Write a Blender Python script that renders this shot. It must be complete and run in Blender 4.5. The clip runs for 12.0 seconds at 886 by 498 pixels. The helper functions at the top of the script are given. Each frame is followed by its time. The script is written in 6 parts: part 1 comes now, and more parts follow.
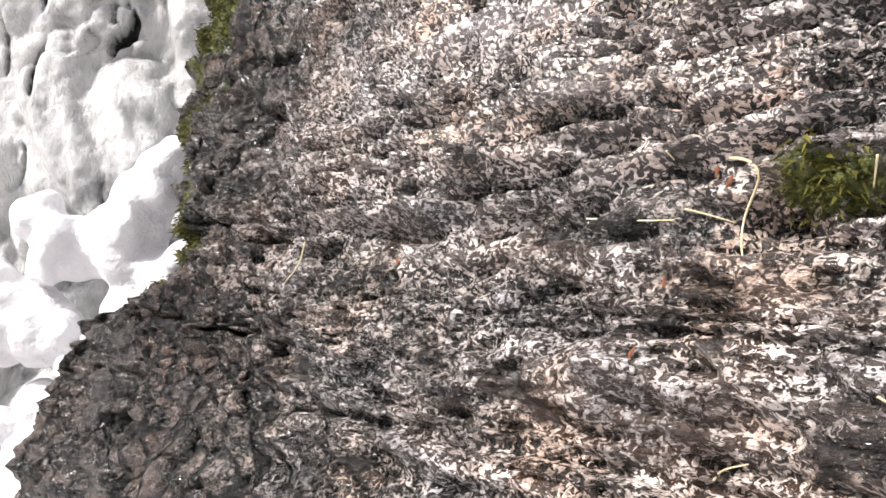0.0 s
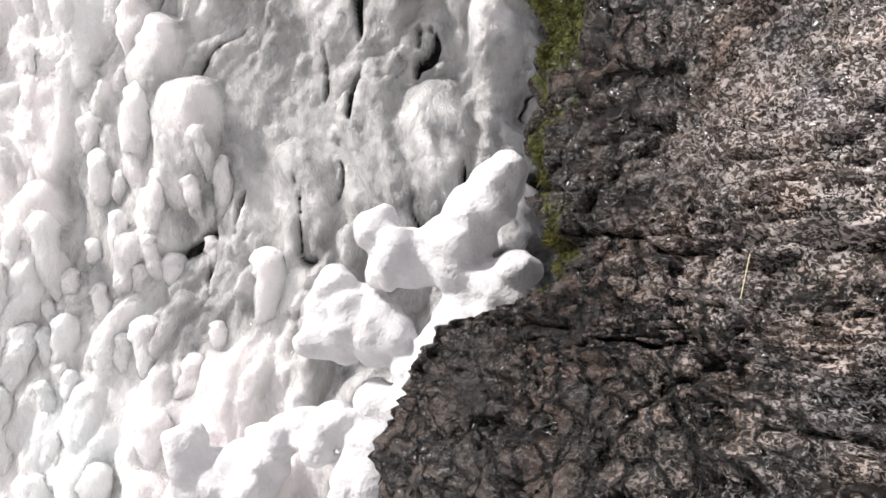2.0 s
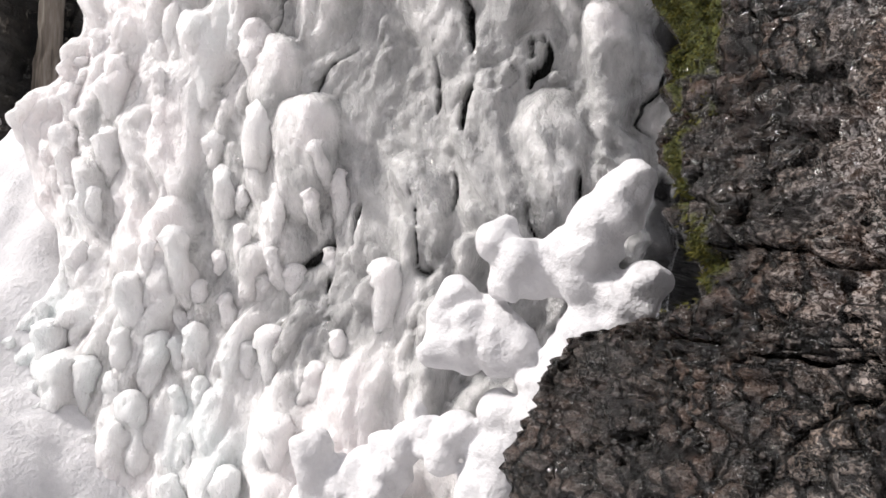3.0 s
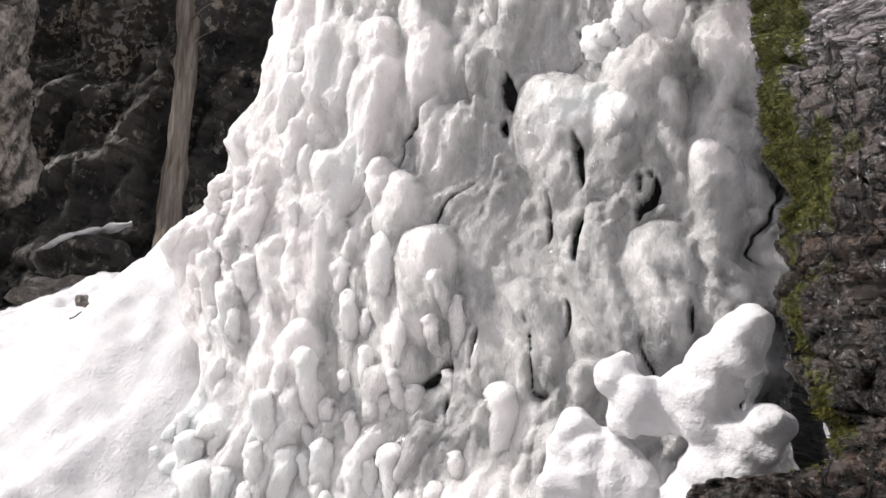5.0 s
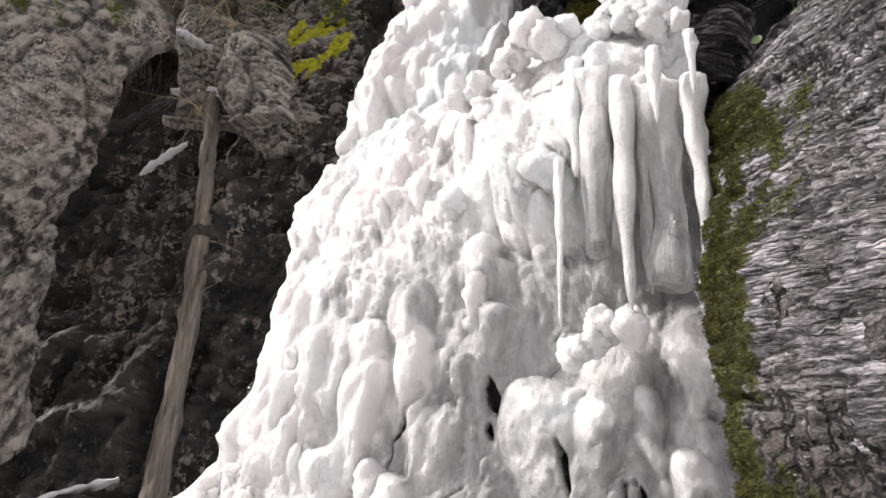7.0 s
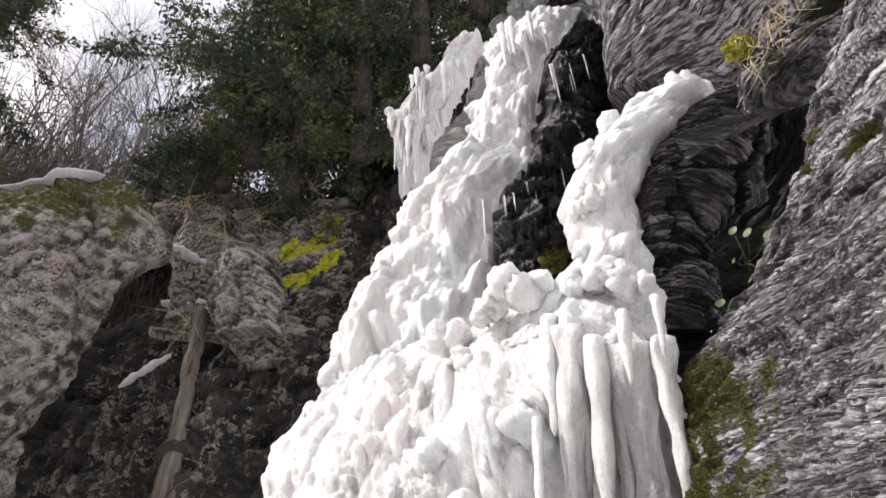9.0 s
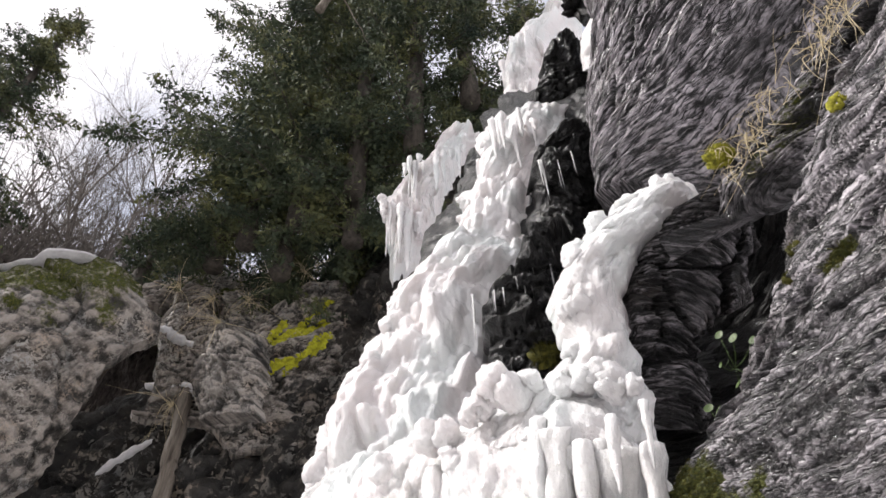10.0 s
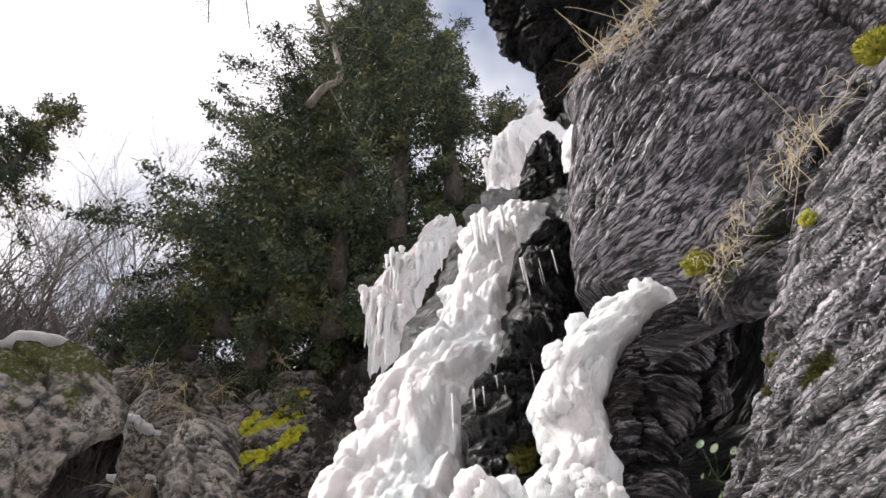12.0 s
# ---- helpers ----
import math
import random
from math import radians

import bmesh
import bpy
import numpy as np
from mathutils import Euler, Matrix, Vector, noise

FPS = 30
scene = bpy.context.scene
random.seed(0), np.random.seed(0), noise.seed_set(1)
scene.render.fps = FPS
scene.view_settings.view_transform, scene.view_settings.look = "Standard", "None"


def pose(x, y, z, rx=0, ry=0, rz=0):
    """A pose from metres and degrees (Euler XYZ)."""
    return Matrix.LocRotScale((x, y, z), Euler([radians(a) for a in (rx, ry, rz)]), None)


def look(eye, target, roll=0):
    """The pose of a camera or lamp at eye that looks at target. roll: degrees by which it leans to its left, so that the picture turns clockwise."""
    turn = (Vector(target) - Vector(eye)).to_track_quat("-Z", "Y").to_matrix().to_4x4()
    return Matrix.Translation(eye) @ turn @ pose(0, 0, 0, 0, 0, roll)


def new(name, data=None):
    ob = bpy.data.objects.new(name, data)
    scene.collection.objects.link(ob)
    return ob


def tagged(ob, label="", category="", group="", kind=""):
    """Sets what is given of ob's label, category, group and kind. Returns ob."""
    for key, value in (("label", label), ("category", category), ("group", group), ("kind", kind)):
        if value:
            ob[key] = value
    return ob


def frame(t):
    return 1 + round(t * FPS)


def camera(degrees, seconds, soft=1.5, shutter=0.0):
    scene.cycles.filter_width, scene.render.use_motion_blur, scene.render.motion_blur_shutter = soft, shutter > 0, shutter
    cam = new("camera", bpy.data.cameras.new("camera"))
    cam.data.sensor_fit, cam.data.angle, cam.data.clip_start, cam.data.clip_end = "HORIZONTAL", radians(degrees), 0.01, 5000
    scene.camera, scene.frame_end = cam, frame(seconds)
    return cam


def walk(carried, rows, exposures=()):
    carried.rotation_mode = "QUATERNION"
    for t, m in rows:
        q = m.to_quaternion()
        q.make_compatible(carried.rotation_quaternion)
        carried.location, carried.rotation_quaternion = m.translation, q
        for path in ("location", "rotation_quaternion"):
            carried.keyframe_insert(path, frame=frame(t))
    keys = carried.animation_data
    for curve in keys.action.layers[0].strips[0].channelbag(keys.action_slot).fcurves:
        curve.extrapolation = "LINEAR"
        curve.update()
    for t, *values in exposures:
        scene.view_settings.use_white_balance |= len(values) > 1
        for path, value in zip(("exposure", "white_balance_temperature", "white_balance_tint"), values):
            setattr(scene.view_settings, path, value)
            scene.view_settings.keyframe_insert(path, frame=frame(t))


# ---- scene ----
cam = camera(64.7, 12.0)
METRES, EYE, TILT, LEAN, TURN = 1.3, 1.35, 0.0, 0.0, 0.0
ROWS = [
    (0.0, 0.0, 0.0, 0.0, 0.0, 0.0, -0.0),
    (0.5, -0.0661, -0.0065, -0.0019, 4.07, 0.17, -0.03),
    (1.0, -0.1321, -0.0118, 0.0008, 7.9, 0.38, -0.11),
    (1.5, -0.1835, -0.0181, 0.0024, 11.41, 0.59, -0.32),
    (2.0, -0.2374, -0.0302, 0.0007, 14.95, 0.76, -0.44),
    (2.5, -0.2814, -0.0452, 0.0078, 18.41, 0.95, -0.34),
    (3.0, -0.3104, -0.0599, 0.0115, 21.52, 1.14, -0.09),
    (5.0, -0.3215, -0.1832, 0.1105, 28.84, 7.87, -0.45),
    (5.5, -0.2866, -0.2161, 0.1576, 28.92, 12.1, -0.46),
    (6.0, -0.2588, -0.2489, 0.2077, 29.09, 16.86, -0.01),
    (6.5, -0.2362, -0.2695, 0.2586, 29.24, 21.57, 0.5),
    (7.0, -0.2239, -0.2808, 0.2984, 29.18, 26.02, 0.79),
    (9.0, -0.1496, -0.3663, 0.4112, 28.03, 42.42, 1.04),
    (9.5, -0.1306, -0.4005, 0.428, 27.52, 45.95, 1.06),
    (10.0, -0.118, -0.4185, 0.4377, 26.98, 48.98, 1.08),
    (10.5, -0.1107, -0.4174, 0.4456, 26.37, 51.54, 1.15),
    (11.0, -0.1169, -0.4315, 0.4491, 25.74, 53.63, 1.24),
    (11.5, -0.1163, -0.4457, 0.4479, 25.18, 55.26, 1.31),
    (12.0, -0.1106, -0.4504, 0.448, 24.73, 56.29, 1.39),
]
walk(cam, [(t, pose(0, 0, EYE, TILT, LEAN, TURN) @ pose(METRES * x, METRES * y, METRES * z, 90 + pitch, roll, yaw)) for t, x, y, z, yaw, pitch, roll in ROWS],
     [(0.0, 1.4), (1.0, 1.15), (2.0, 0.8), (3.0, 0.6), (5.0, 0.57), (7.0, 0.7), (9.0, 0.72), (12.0, 0.68)])

# ---- world, sun ----
SUN = Vector((-0.62, -0.34, 0.71)).normalized()
world = bpy.data.worlds.new("sky")
scene.world = world
world.use_nodes = True
wn, wl = world.node_tree.nodes, world.node_tree.links
wn.clear()
w_out = wn.new("ShaderNodeOutputWorld")
w_bg = wn.new("ShaderNodeBackground")
w_sky = wn.new("ShaderNodeTexSky")
w_sky.sky_type = "NISHITA"
w_sky.sun_disc = False
w_sky.sun_elevation = math.asin(SUN.z)
w_sky.sun_rotation = math.atan2(SUN.x, SUN.y)
w_co = wn.new("ShaderNodeTexCoord")
w_noise = wn.new("ShaderNodeTexNoise")
w_noise.inputs["Scale"].default_value = 1.6
w_noise.inputs["Detail"].default_value = 5
w_ramp = wn.new("ShaderNodeValToRGB")
w_ramp.color_ramp.elements[0].position = 0.30
w_ramp.color_ramp.elements[1].position = 0.46
w_mix = wn.new("ShaderNodeMix")
w_mix.data_type = "RGBA"
w_mix.inputs["B"].default_value = (8.2, 7.9, 8.2, 1)
wl.new(w_co.outputs["Generated"], w_noise.inputs["Vector"])
wl.new(w_noise.outputs["Fac"], w_ramp.inputs["Fac"])
wl.new(w_ramp.outputs["Color"], w_mix.inputs["Factor"])
wl.new(w_sky.outputs["Color"], w_mix.inputs["A"])
wl.new(w_mix.outputs["Result"], w_bg.inputs["Color"])
w_bg.inputs["Strength"].default_value = 0.10
wl.new(w_bg.outputs["Background"], w_out.inputs["Surface"])

sun = new("sun", bpy.data.lights.new("sun", "SUN"))
sun.data.energy, sun.data.angle, sun.data.color = 3.1, radians(5), (1.0, 0.95, 0.92)
sun.matrix_world = look(SUN * 30, (0, 0, 0))


# ---- materials ----
def material(name, rough=0.6, spec=0.5, color=(0.5, 0.5, 0.5)):
    m = bpy.data.materials.new(name)
    m.use_nodes = True
    b = m.node_tree.nodes["Principled BSDF"]
    b.inputs["Roughness"].default_value = rough
    b.inputs["Specular IOR Level"].default_value = spec
    b.inputs["Base Color"].default_value = (*color, 1)
    return m, m.node_tree.nodes, m.node_tree.links, b


def place(nodes, links, scale=(1, 1, 1), turn=(0, 0, 0)):
    co = nodes.new("ShaderNodeTexCoord")
    mp = nodes.new("ShaderNodeMapping")
    mp.inputs["Scale"].default_value = scale
    mp.inputs["Rotation"].default_value = [radians(a) for a in turn]
    links.new(co.outputs["Object"], mp.inputs["Vector"])
    return mp.outputs["Vector"]


def grain(nodes, links, vec, scale, detail=6, rough=0.6, distort=0.0):
    n = nodes.new("ShaderNodeTexNoise")
    n.inputs["Scale"].default_value, n.inputs["Detail"].default_value = scale, detail
    n.inputs["Roughness"].default_value, n.inputs["Distortion"].default_value = rough, distort
    links.new(vec, n.inputs["Vector"])
    return n.outputs["Fac"]


def ramp(nodes, links, fac, stops):
    r = nodes.new("ShaderNodeValToRGB")
    e = r.color_ramp.elements
    while len(e) < len(stops):
        e.new(0.5)
    for el, (at, col) in zip(e, stops):
        el.position = at
        el.color = (*col, 1) if len(col) == 3 else col
    links.new(fac, r.inputs["Fac"])
    return r.outputs["Color"]


def mixed(nodes, links, fac, a, b):
    m = nodes.new("ShaderNodeMix")
    m.data_type = "RGBA"
    for key, v in (("Factor", fac), ("A", a), ("B", b)):
        if isinstance(v, tuple):
            m.inputs[key].default_value = (*v, 1)
        elif isinstance(v, float):
            m.inputs[key].default_value = v
        else:
            links.new(v, m.inputs[key])
    return m.outputs["Result"]


def attribute(nodes, name):
    a = nodes.new("ShaderNodeAttribute")
    a.attribute_name = name
    return a.outputs["Fac"]


def bump(nodes, links, bsdf, height, strength, distance, under=None):
    b = nodes.new("ShaderNodeBump")
    b.inputs["Strength"].default_value, b.inputs["Distance"].default_value = strength, distance
    links.new(height, b.inputs["Height"])
    if under:
        links.new(under, b.inputs["Normal"])
    links.new(b.outputs["Normal"], bsdf.inputs["Normal"])
    return b.outputs["Normal"]


def value(nodes, links, op, a, b):
    m = nodes.new("ShaderNodeMath")
    m.operation = op
    for i, v in enumerate((a, b)):
        if isinstance(v, (int, float)):
            m.inputs[i].default_value = v
        else:
            links.new(v, m.inputs[i])
    return m.outputs[0]


def cleavage(along_it, face):
    """Unit axes of a split rock: along the split, across it, and out of the face."""
    a, n = np.array(along_it, float), np.array(face, float)
    a, n = a / np.linalg.norm(a), n / np.linalg.norm(n)
    q = np.cross(n, a)
    return a, (q if q[2] > 0 else -q) / np.linalg.norm(q), n


NEAR_AXES = cleavage((0.68, -0.715, -0.16), (-0.694, -0.671, 0.262))
LEVEL_AXES = cleavage((0.69, -0.70, 0.06), (-0.694, -0.671, 0.262))
UPPER_AXES = cleavage((0.86, -0.26, 0.44), (-0.246, -0.965, -0.089))


def along(nodes, links, axes, long=4.0, thin=26.0):
    """Coordinates drawn out along the split planes of the rock: along, across, depth."""
    co = nodes.new("ShaderNodeTexCoord")
    join_up = nodes.new("ShaderNodeCombineXYZ")
    for i, (axis, times) in enumerate(zip(axes, (long, thin, long))):
        d = nodes.new("ShaderNodeVectorMath")
        d.operation = "DOT_PRODUCT"
        d.inputs[1].default_value = [float(v) * times for v in axis]
        links.new(co.outputs["Object"], d.inputs[0])
        links.new(d.outputs["Value"], join_up.inputs[i])
    return join_up.outputs[0]


def plates(nodes, links, vec, scale, wander=0.5):
    """Split plates: distance to the nearest crack, and a tone for each plate."""
    noise_node = nodes.new("ShaderNodeTexNoise")
    noise_node.inputs["Scale"].default_value, noise_node.inputs["Detail"].default_value = scale * 1.1, 4
    links.new(vec, noise_node.inputs["Vector"])
    shift = nodes.new("ShaderNodeVectorMath")
    shift.operation = "MULTIPLY_ADD"
    links.new(noise_node.outputs["Color"], shift.inputs[0])
    shift.inputs[1].default_value = (wander * 2.2 / scale,) * 3
    links.new(vec, shift.inputs[2])
    out = []
    for feature, socket in (("DISTANCE_TO_EDGE", "Distance"), ("F1", "Color")):
        cell = nodes.new("ShaderNodeTexVoronoi")
        cell.feature = feature
        cell.inputs["Scale"].default_value = scale
        links.new(shift.outputs[0], cell.inputs["Vector"])
        out.append(cell.outputs[socket])
    return out


def rock_material(name, dark, mid, pale, scale, rough, speck=0.5, bump_mm=6, speck_scale=110.0, wet=0.0, cover=(0.4, 0.6), tint=(0.05, 0.028, 0.016), flat=1.35, beds=0.0, crackle=0.0, film=0.0, joints=0.0):
    m, n, l, b = material(name, rough, 0.5)
    v = place(n, l, (1, 1, flat))
    big = grain(n, l, v, 1.6 * scale, 8, 0.68)
    fine = grain(n, l, v, 16 * scale, 6, 0.7)
    # Splits darker, ribs paler: crevice shade put into the colour by relief
    body = value(n, l, "ADD", value(n, l, "MULTIPLY", attribute(n, "relief_shade"), 0.75), value(n, l, "MULTIPLY", value(n, l, "SUBTRACT", fine, 0.37), 1.0))
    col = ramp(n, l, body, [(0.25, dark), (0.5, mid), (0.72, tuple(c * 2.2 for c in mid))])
    col = mixed(n, l, ramp(n, l, grain(n, l, v, 3.1 * scale, 8, 0.75), [(0.48, (0, 0, 0)), (0.66, (0.8, 0.8, 0.8))]), col, tint)
    dry = ramp(n, l, body, [(0.25, tuple(c * 1.5 for c in dark)), (0.5, (0.19, 0.178, 0.183)), (0.72, (0.46, 0.43, 0.445))])
    col = mixed(n, l, attribute(n, "dry"), col, dry)
    split = grain(n, l, along(n, l, LEVEL_AXES), 1.0 * scale, 7, 0.66, 0.25)
    crack = ramp(n, l, split, [(0.40, (0, 0, 0)), (0.50, (1, 1, 1))])
    col = mixed(n, l, value(n, l, "MULTIPLY", value(n, l, "SUBTRACT", 1.0, crack), crackle), col, dark)
    col = mixed(n, l, value(n, l, "MULTIPLY", ramp(n, l, split, [(0.54, (0, 0, 0)), (0.66, (1, 1, 1))]), crackle * 0.6), col, mixed(n, l, attribute(n, "dry"), tuple(min(c * 4, 0.5) for c in mid), (0.42, 0.395, 0.41)))
    # Pale flecks: lichen, and on the wet slab also painted glints
    sp = grain(n, l, place(n, l, (1, 1, 1)), speck_scale * scale, 3, 0.6, 0.9)
    thick = ramp(n, l, value(n, l, "ADD", value(n, l, "MULTIPLY", big, 0.5), value(n, l, "MULTIPLY", fine, 0.5)), [(cover[0], (0, 0, 0)), (cover[1], (1, 1, 1))])
    spots = value(n, l, "MULTIPLY", ramp(n, l, sp, [(speck, (0, 0, 0)), (speck + 0.022, (1, 1, 1))]), value(n, l, "MULTIPLY", thick, attribute(n, "flecks")))
    hue = ramp(n, l, grain(n, l, v, 7 * scale, 5, 0.6), [(0.35, (pale[0] * 0.72, pale[1] * 0.78, pale[2] * 0.86)), (0.5, pale), (0.68, (pale[0] * 1.05, pale[1] * 0.9, pale[2] * 0.78))])
    col = mixed(n, l, spots, col, hue)
    step = None
    if joints:
        edge, tone = plates(n, l, place(n, l, (1, 1, 0.75)), joints, 0.25)
        step = ramp(n, l, edge, [(0.01, (0, 0, 0)), (0.09, (0.8, 0.8, 0.8)), (0.3, (1, 1, 1))])
        seam = value(n, l, "MULTIPLY", ramp(n, l, edge, [(0.03, (1, 1, 1)), (0.12, (0, 0, 0))]), attribute(n, "joint"))
        col = mixed(n, l, seam, col, dark)
        step = value(n, l, "MULTIPLY", value(n, l, "ADD", step, value(n, l, "MULTIPLY", tone, 0.9)), attribute(n, "joint"))
    mo = attribute(n, "moss")
    mf = grain(n, l, v, 45 * scale, 4)
    mask = ramp(n, l, value(n, l, "ADD", value(n, l, "MULTIPLY", mf, 0.6), mo), [(0.72, (0, 0, 0)), (0.86, (1, 1, 1))])
    mcol = ramp(n, l, grain(n, l, v, 130 * scale, 3), [(0.3, (0.022, 0.03, 0.006)), (0.55, (0.07, 0.08, 0.01)), (0.75, (0.16, 0.15, 0.02))])
    col = mixed(n, l, mask, col, mcol)
    l.new(mixed(n, l, mask, ramp(n, l, fine, [(0.4, (rough * 0.75,) * 3), (0.65, (min(rough * 1.4, 1.0),) * 3)]), (0.95, 0.95, 0.95)), b.inputs["Roughness"])
    l.new(col, b.inputs["Base Color"])
    bed = ramp(n, l, split, [(0.34, (0, 0, 0)), (0.47, (0.7, 0.7, 0.7)), (0.7, (1, 1, 1))])
    low = bump(n, l, b, bed, 1.0, beds / 1000)
    if step:
        low = bump(n, l, b, step, 1.0, 0.022, low)
    relief = value(n, l, "ADD", grain(n, l, v, 30 * scale, 5, 0.6), value(n, l, "MULTIPLY", sp, 0.55))
    skin = bump(n, l, b, relief, 1.0, bump_mm / 1000, low)
    # a thin film of water
    b.inputs["Coat Weight"].default_value = film
    b.inputs["Coat Roughness"].default_value = 0.13
    l.new(skin, b.inputs["Coat Normal"])
    return m


def splinter_material(name, dark, face, rough, axes, density, bump_mm, film=0.2, warm=(0.06, 0.045, 0.035)):
    """Split schist: long plates parted by dark cracks, crack shadow and wet sheen put into the colour, with moss where
    it grows.
    """
    m, n, l, b = material(name, rough, 0.5)
    v = place(n, l)
    c = along(n, l, axes, density * 0.13, density)
    edge, tone = plates(n, l, c, 1.0, 0.3)
    edge2, tone2 = plates(n, l, c, 2.7, 0.35)
    mid = grain(n, l, c, 2.0, 6, 0.68, 0.15)
    fine = grain(n, l, v, 85, 4, 0.65)
    gate = ramp(n, l, grain(n, l, c, 0.55, 3), [(0.40, (0, 0, 0)), (0.58, (1, 1, 1))])
    crack = ramp(n, l, value(n, l, "ADD", edge, value(n, l, "MULTIPLY", value(n, l, "SUBTRACT", grain(n, l, c, 1.3, 3), 0.5), 0.5)), [(0.0, (0, 0, 0)), (0.10, (1, 1, 1))])
    crack2 = value(n, l, "MAXIMUM", ramp(n, l, edge2, [(0.02, (0, 0, 0)), (0.14, (1, 1, 1))]), gate)
    streak = ramp(n, l, grain(n, l, c, 1.15, 6, 0.68, 0.15), [(0.40, (0.03, 0.03, 0.03)), (0.50, (1, 1, 1))])
    open_face = value(n, l, "MULTIPLY", value(n, l, "MULTIPLY", crack, streak), value(n, l, "ADD", 0.35, value(n, l, "MULTIPLY", crack2, 0.65)))
    body = value(n, l, "ADD", value(n, l, "MULTIPLY", attribute(n, "relief_shade"), 0.9), value(n, l, "MULTIPLY", value(n, l, "SUBTRACT", mid, 0.55), 1.6))
    body = value(n, l, "ADD", body, value(n, l, "MULTIPLY", value(n, l, "SUBTRACT", fine, 0.5), 0.55))
    body = value(n, l, "ADD", body, value(n, l, "MULTIPLY", value(n, l, "SUBTRACT", tone, 0.5), 0.35))
    col = ramp(n, l, body, [(0.05, dark), (0.22, tuple(x * 0.4 for x in face)), (0.44, face), (0.75, tuple(x * 1.4 for x in face))])
    col = mixed(n, l, ramp(n, l, grain(n, l, v, 2.4, 6, 0.7), [(0.5, (0, 0, 0)), (0.68, (0.7, 0.7, 0.7))]), col, warm)
    # Random dark patches: seeping wet, and a stand-in for the shade of undersides
    dark_patch = ramp(n, l, grain(n, l, along(n, l, axes, 0.9, 1.9), 1.0, 5, 0.6, 0.6), [(0.50, (0, 0, 0)), (0.64, (0.8, 0.8, 0.8))])
    col = mixed(n, l, dark_patch, col, tuple(x * 0.12 for x in face))
    col = mixed(n, l, open_face, dark, col)
    mask = ramp(n, l, value(n, l, "ADD", value(n, l, "MULTIPLY", grain(n, l, v, 45, 4), 0.6), attribute(n, "moss")), [(0.72, (0, 0, 0)), (0.86, (1, 1, 1))])
    col = mixed(n, l, mask, col, ramp(n, l, grain(n, l, v, 130, 3), [(0.3, (0.022, 0.03, 0.006)), (0.55, (0.07, 0.08, 0.01)), (0.75, (0.16, 0.15, 0.02))]))
    l.new(col, b.inputs["Base Color"])
    l.new(mixed(n, l, mask, ramp(n, l, fine, [(0.35, (rough * 0.7,) * 3), (0.65, (min(rough * 1.5, 1.0),) * 3)]), (0.95, 0.95, 0.95)), b.inputs["Roughness"])
    pillow = ramp(n, l, edge, [(0.0, (0, 0, 0)), (0.12, (0.6, 0.6, 0.6)), (0.45, (1, 1, 1))])
    pillow2 = ramp(n, l, edge2, [(0.0, (0, 0, 0)), (0.15, (0.7, 0.7, 0.7)), (0.5, (1, 1, 1))])
    h = value(n, l, "ADD", pillow, value(n, l, "ADD", value(n, l, "MULTIPLY", pillow2, 0.4), value(n, l, "MULTIPLY", streak, 0.8)))
    low = bump(n, l, b, h, 1.0, bump_mm / 1000)
    skin = bump(n, l, b, fine, 1.0, 0.006, low)
    b.inputs["Coat Weight"].default_value = film
    b.inputs["Coat Roughness"].default_value = 0.2
    l.new(skin, b.inputs["Coat Normal"])
    return m


ROCK_NEAR_MAT = rock_material("wet_schist", (0.004, 0.0035, 0.003), (0.022, 0.0165, 0.0135), (0.80, 0.71, 0.66), 1.0, 0.26, 0.508, 12, 150.0, 0.0, (0.42, 0.53), (0.07, 0.033, 0.017), 1.3, 14, 0.8, 0.25, 20.0)
ROCK_HIGH_MAT = splinter_material("split_schist", (0.004, 0.0037, 0.004), (0.40, 0.372, 0.396), 0.38, NEAR_AXES, 44, 9, 0.2)
ROCK_UP_MAT = splinter_material("weathered_schist", (0.004, 0.0037, 0.004), (0.54, 0.50, 0.536), 0.40, UPPER_AXES, 30, 11, 0.2)
# Overhang and cave schist: their shade painted in as a near-black colour
ROCK_SHADE = splinter_material("shaded_schist", (0.003, 0.003, 0.003), (0.022, 0.02, 0.019), 0.6, UPPER_AXES, 20, 20, 0.0)
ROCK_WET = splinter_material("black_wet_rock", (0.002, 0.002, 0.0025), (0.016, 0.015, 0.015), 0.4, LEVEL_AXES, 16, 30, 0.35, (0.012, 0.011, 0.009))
# Near-black cliff colour also carries the shade of the recess
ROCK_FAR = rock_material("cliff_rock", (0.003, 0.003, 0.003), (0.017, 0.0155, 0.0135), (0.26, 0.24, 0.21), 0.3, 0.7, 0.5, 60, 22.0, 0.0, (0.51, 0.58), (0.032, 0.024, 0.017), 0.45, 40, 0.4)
ROCK_PALE = rock_material("boulder_rock", (0.035, 0.032, 0.028), (0.175, 0.156, 0.139), (0.46, 0.43, 0.385), 0.3, 0.8, 0.5, 50, 60.0, 0.0, (0.45, 0.6), (0.12, 0.10, 0.083), 1.0, 30, 0.2)


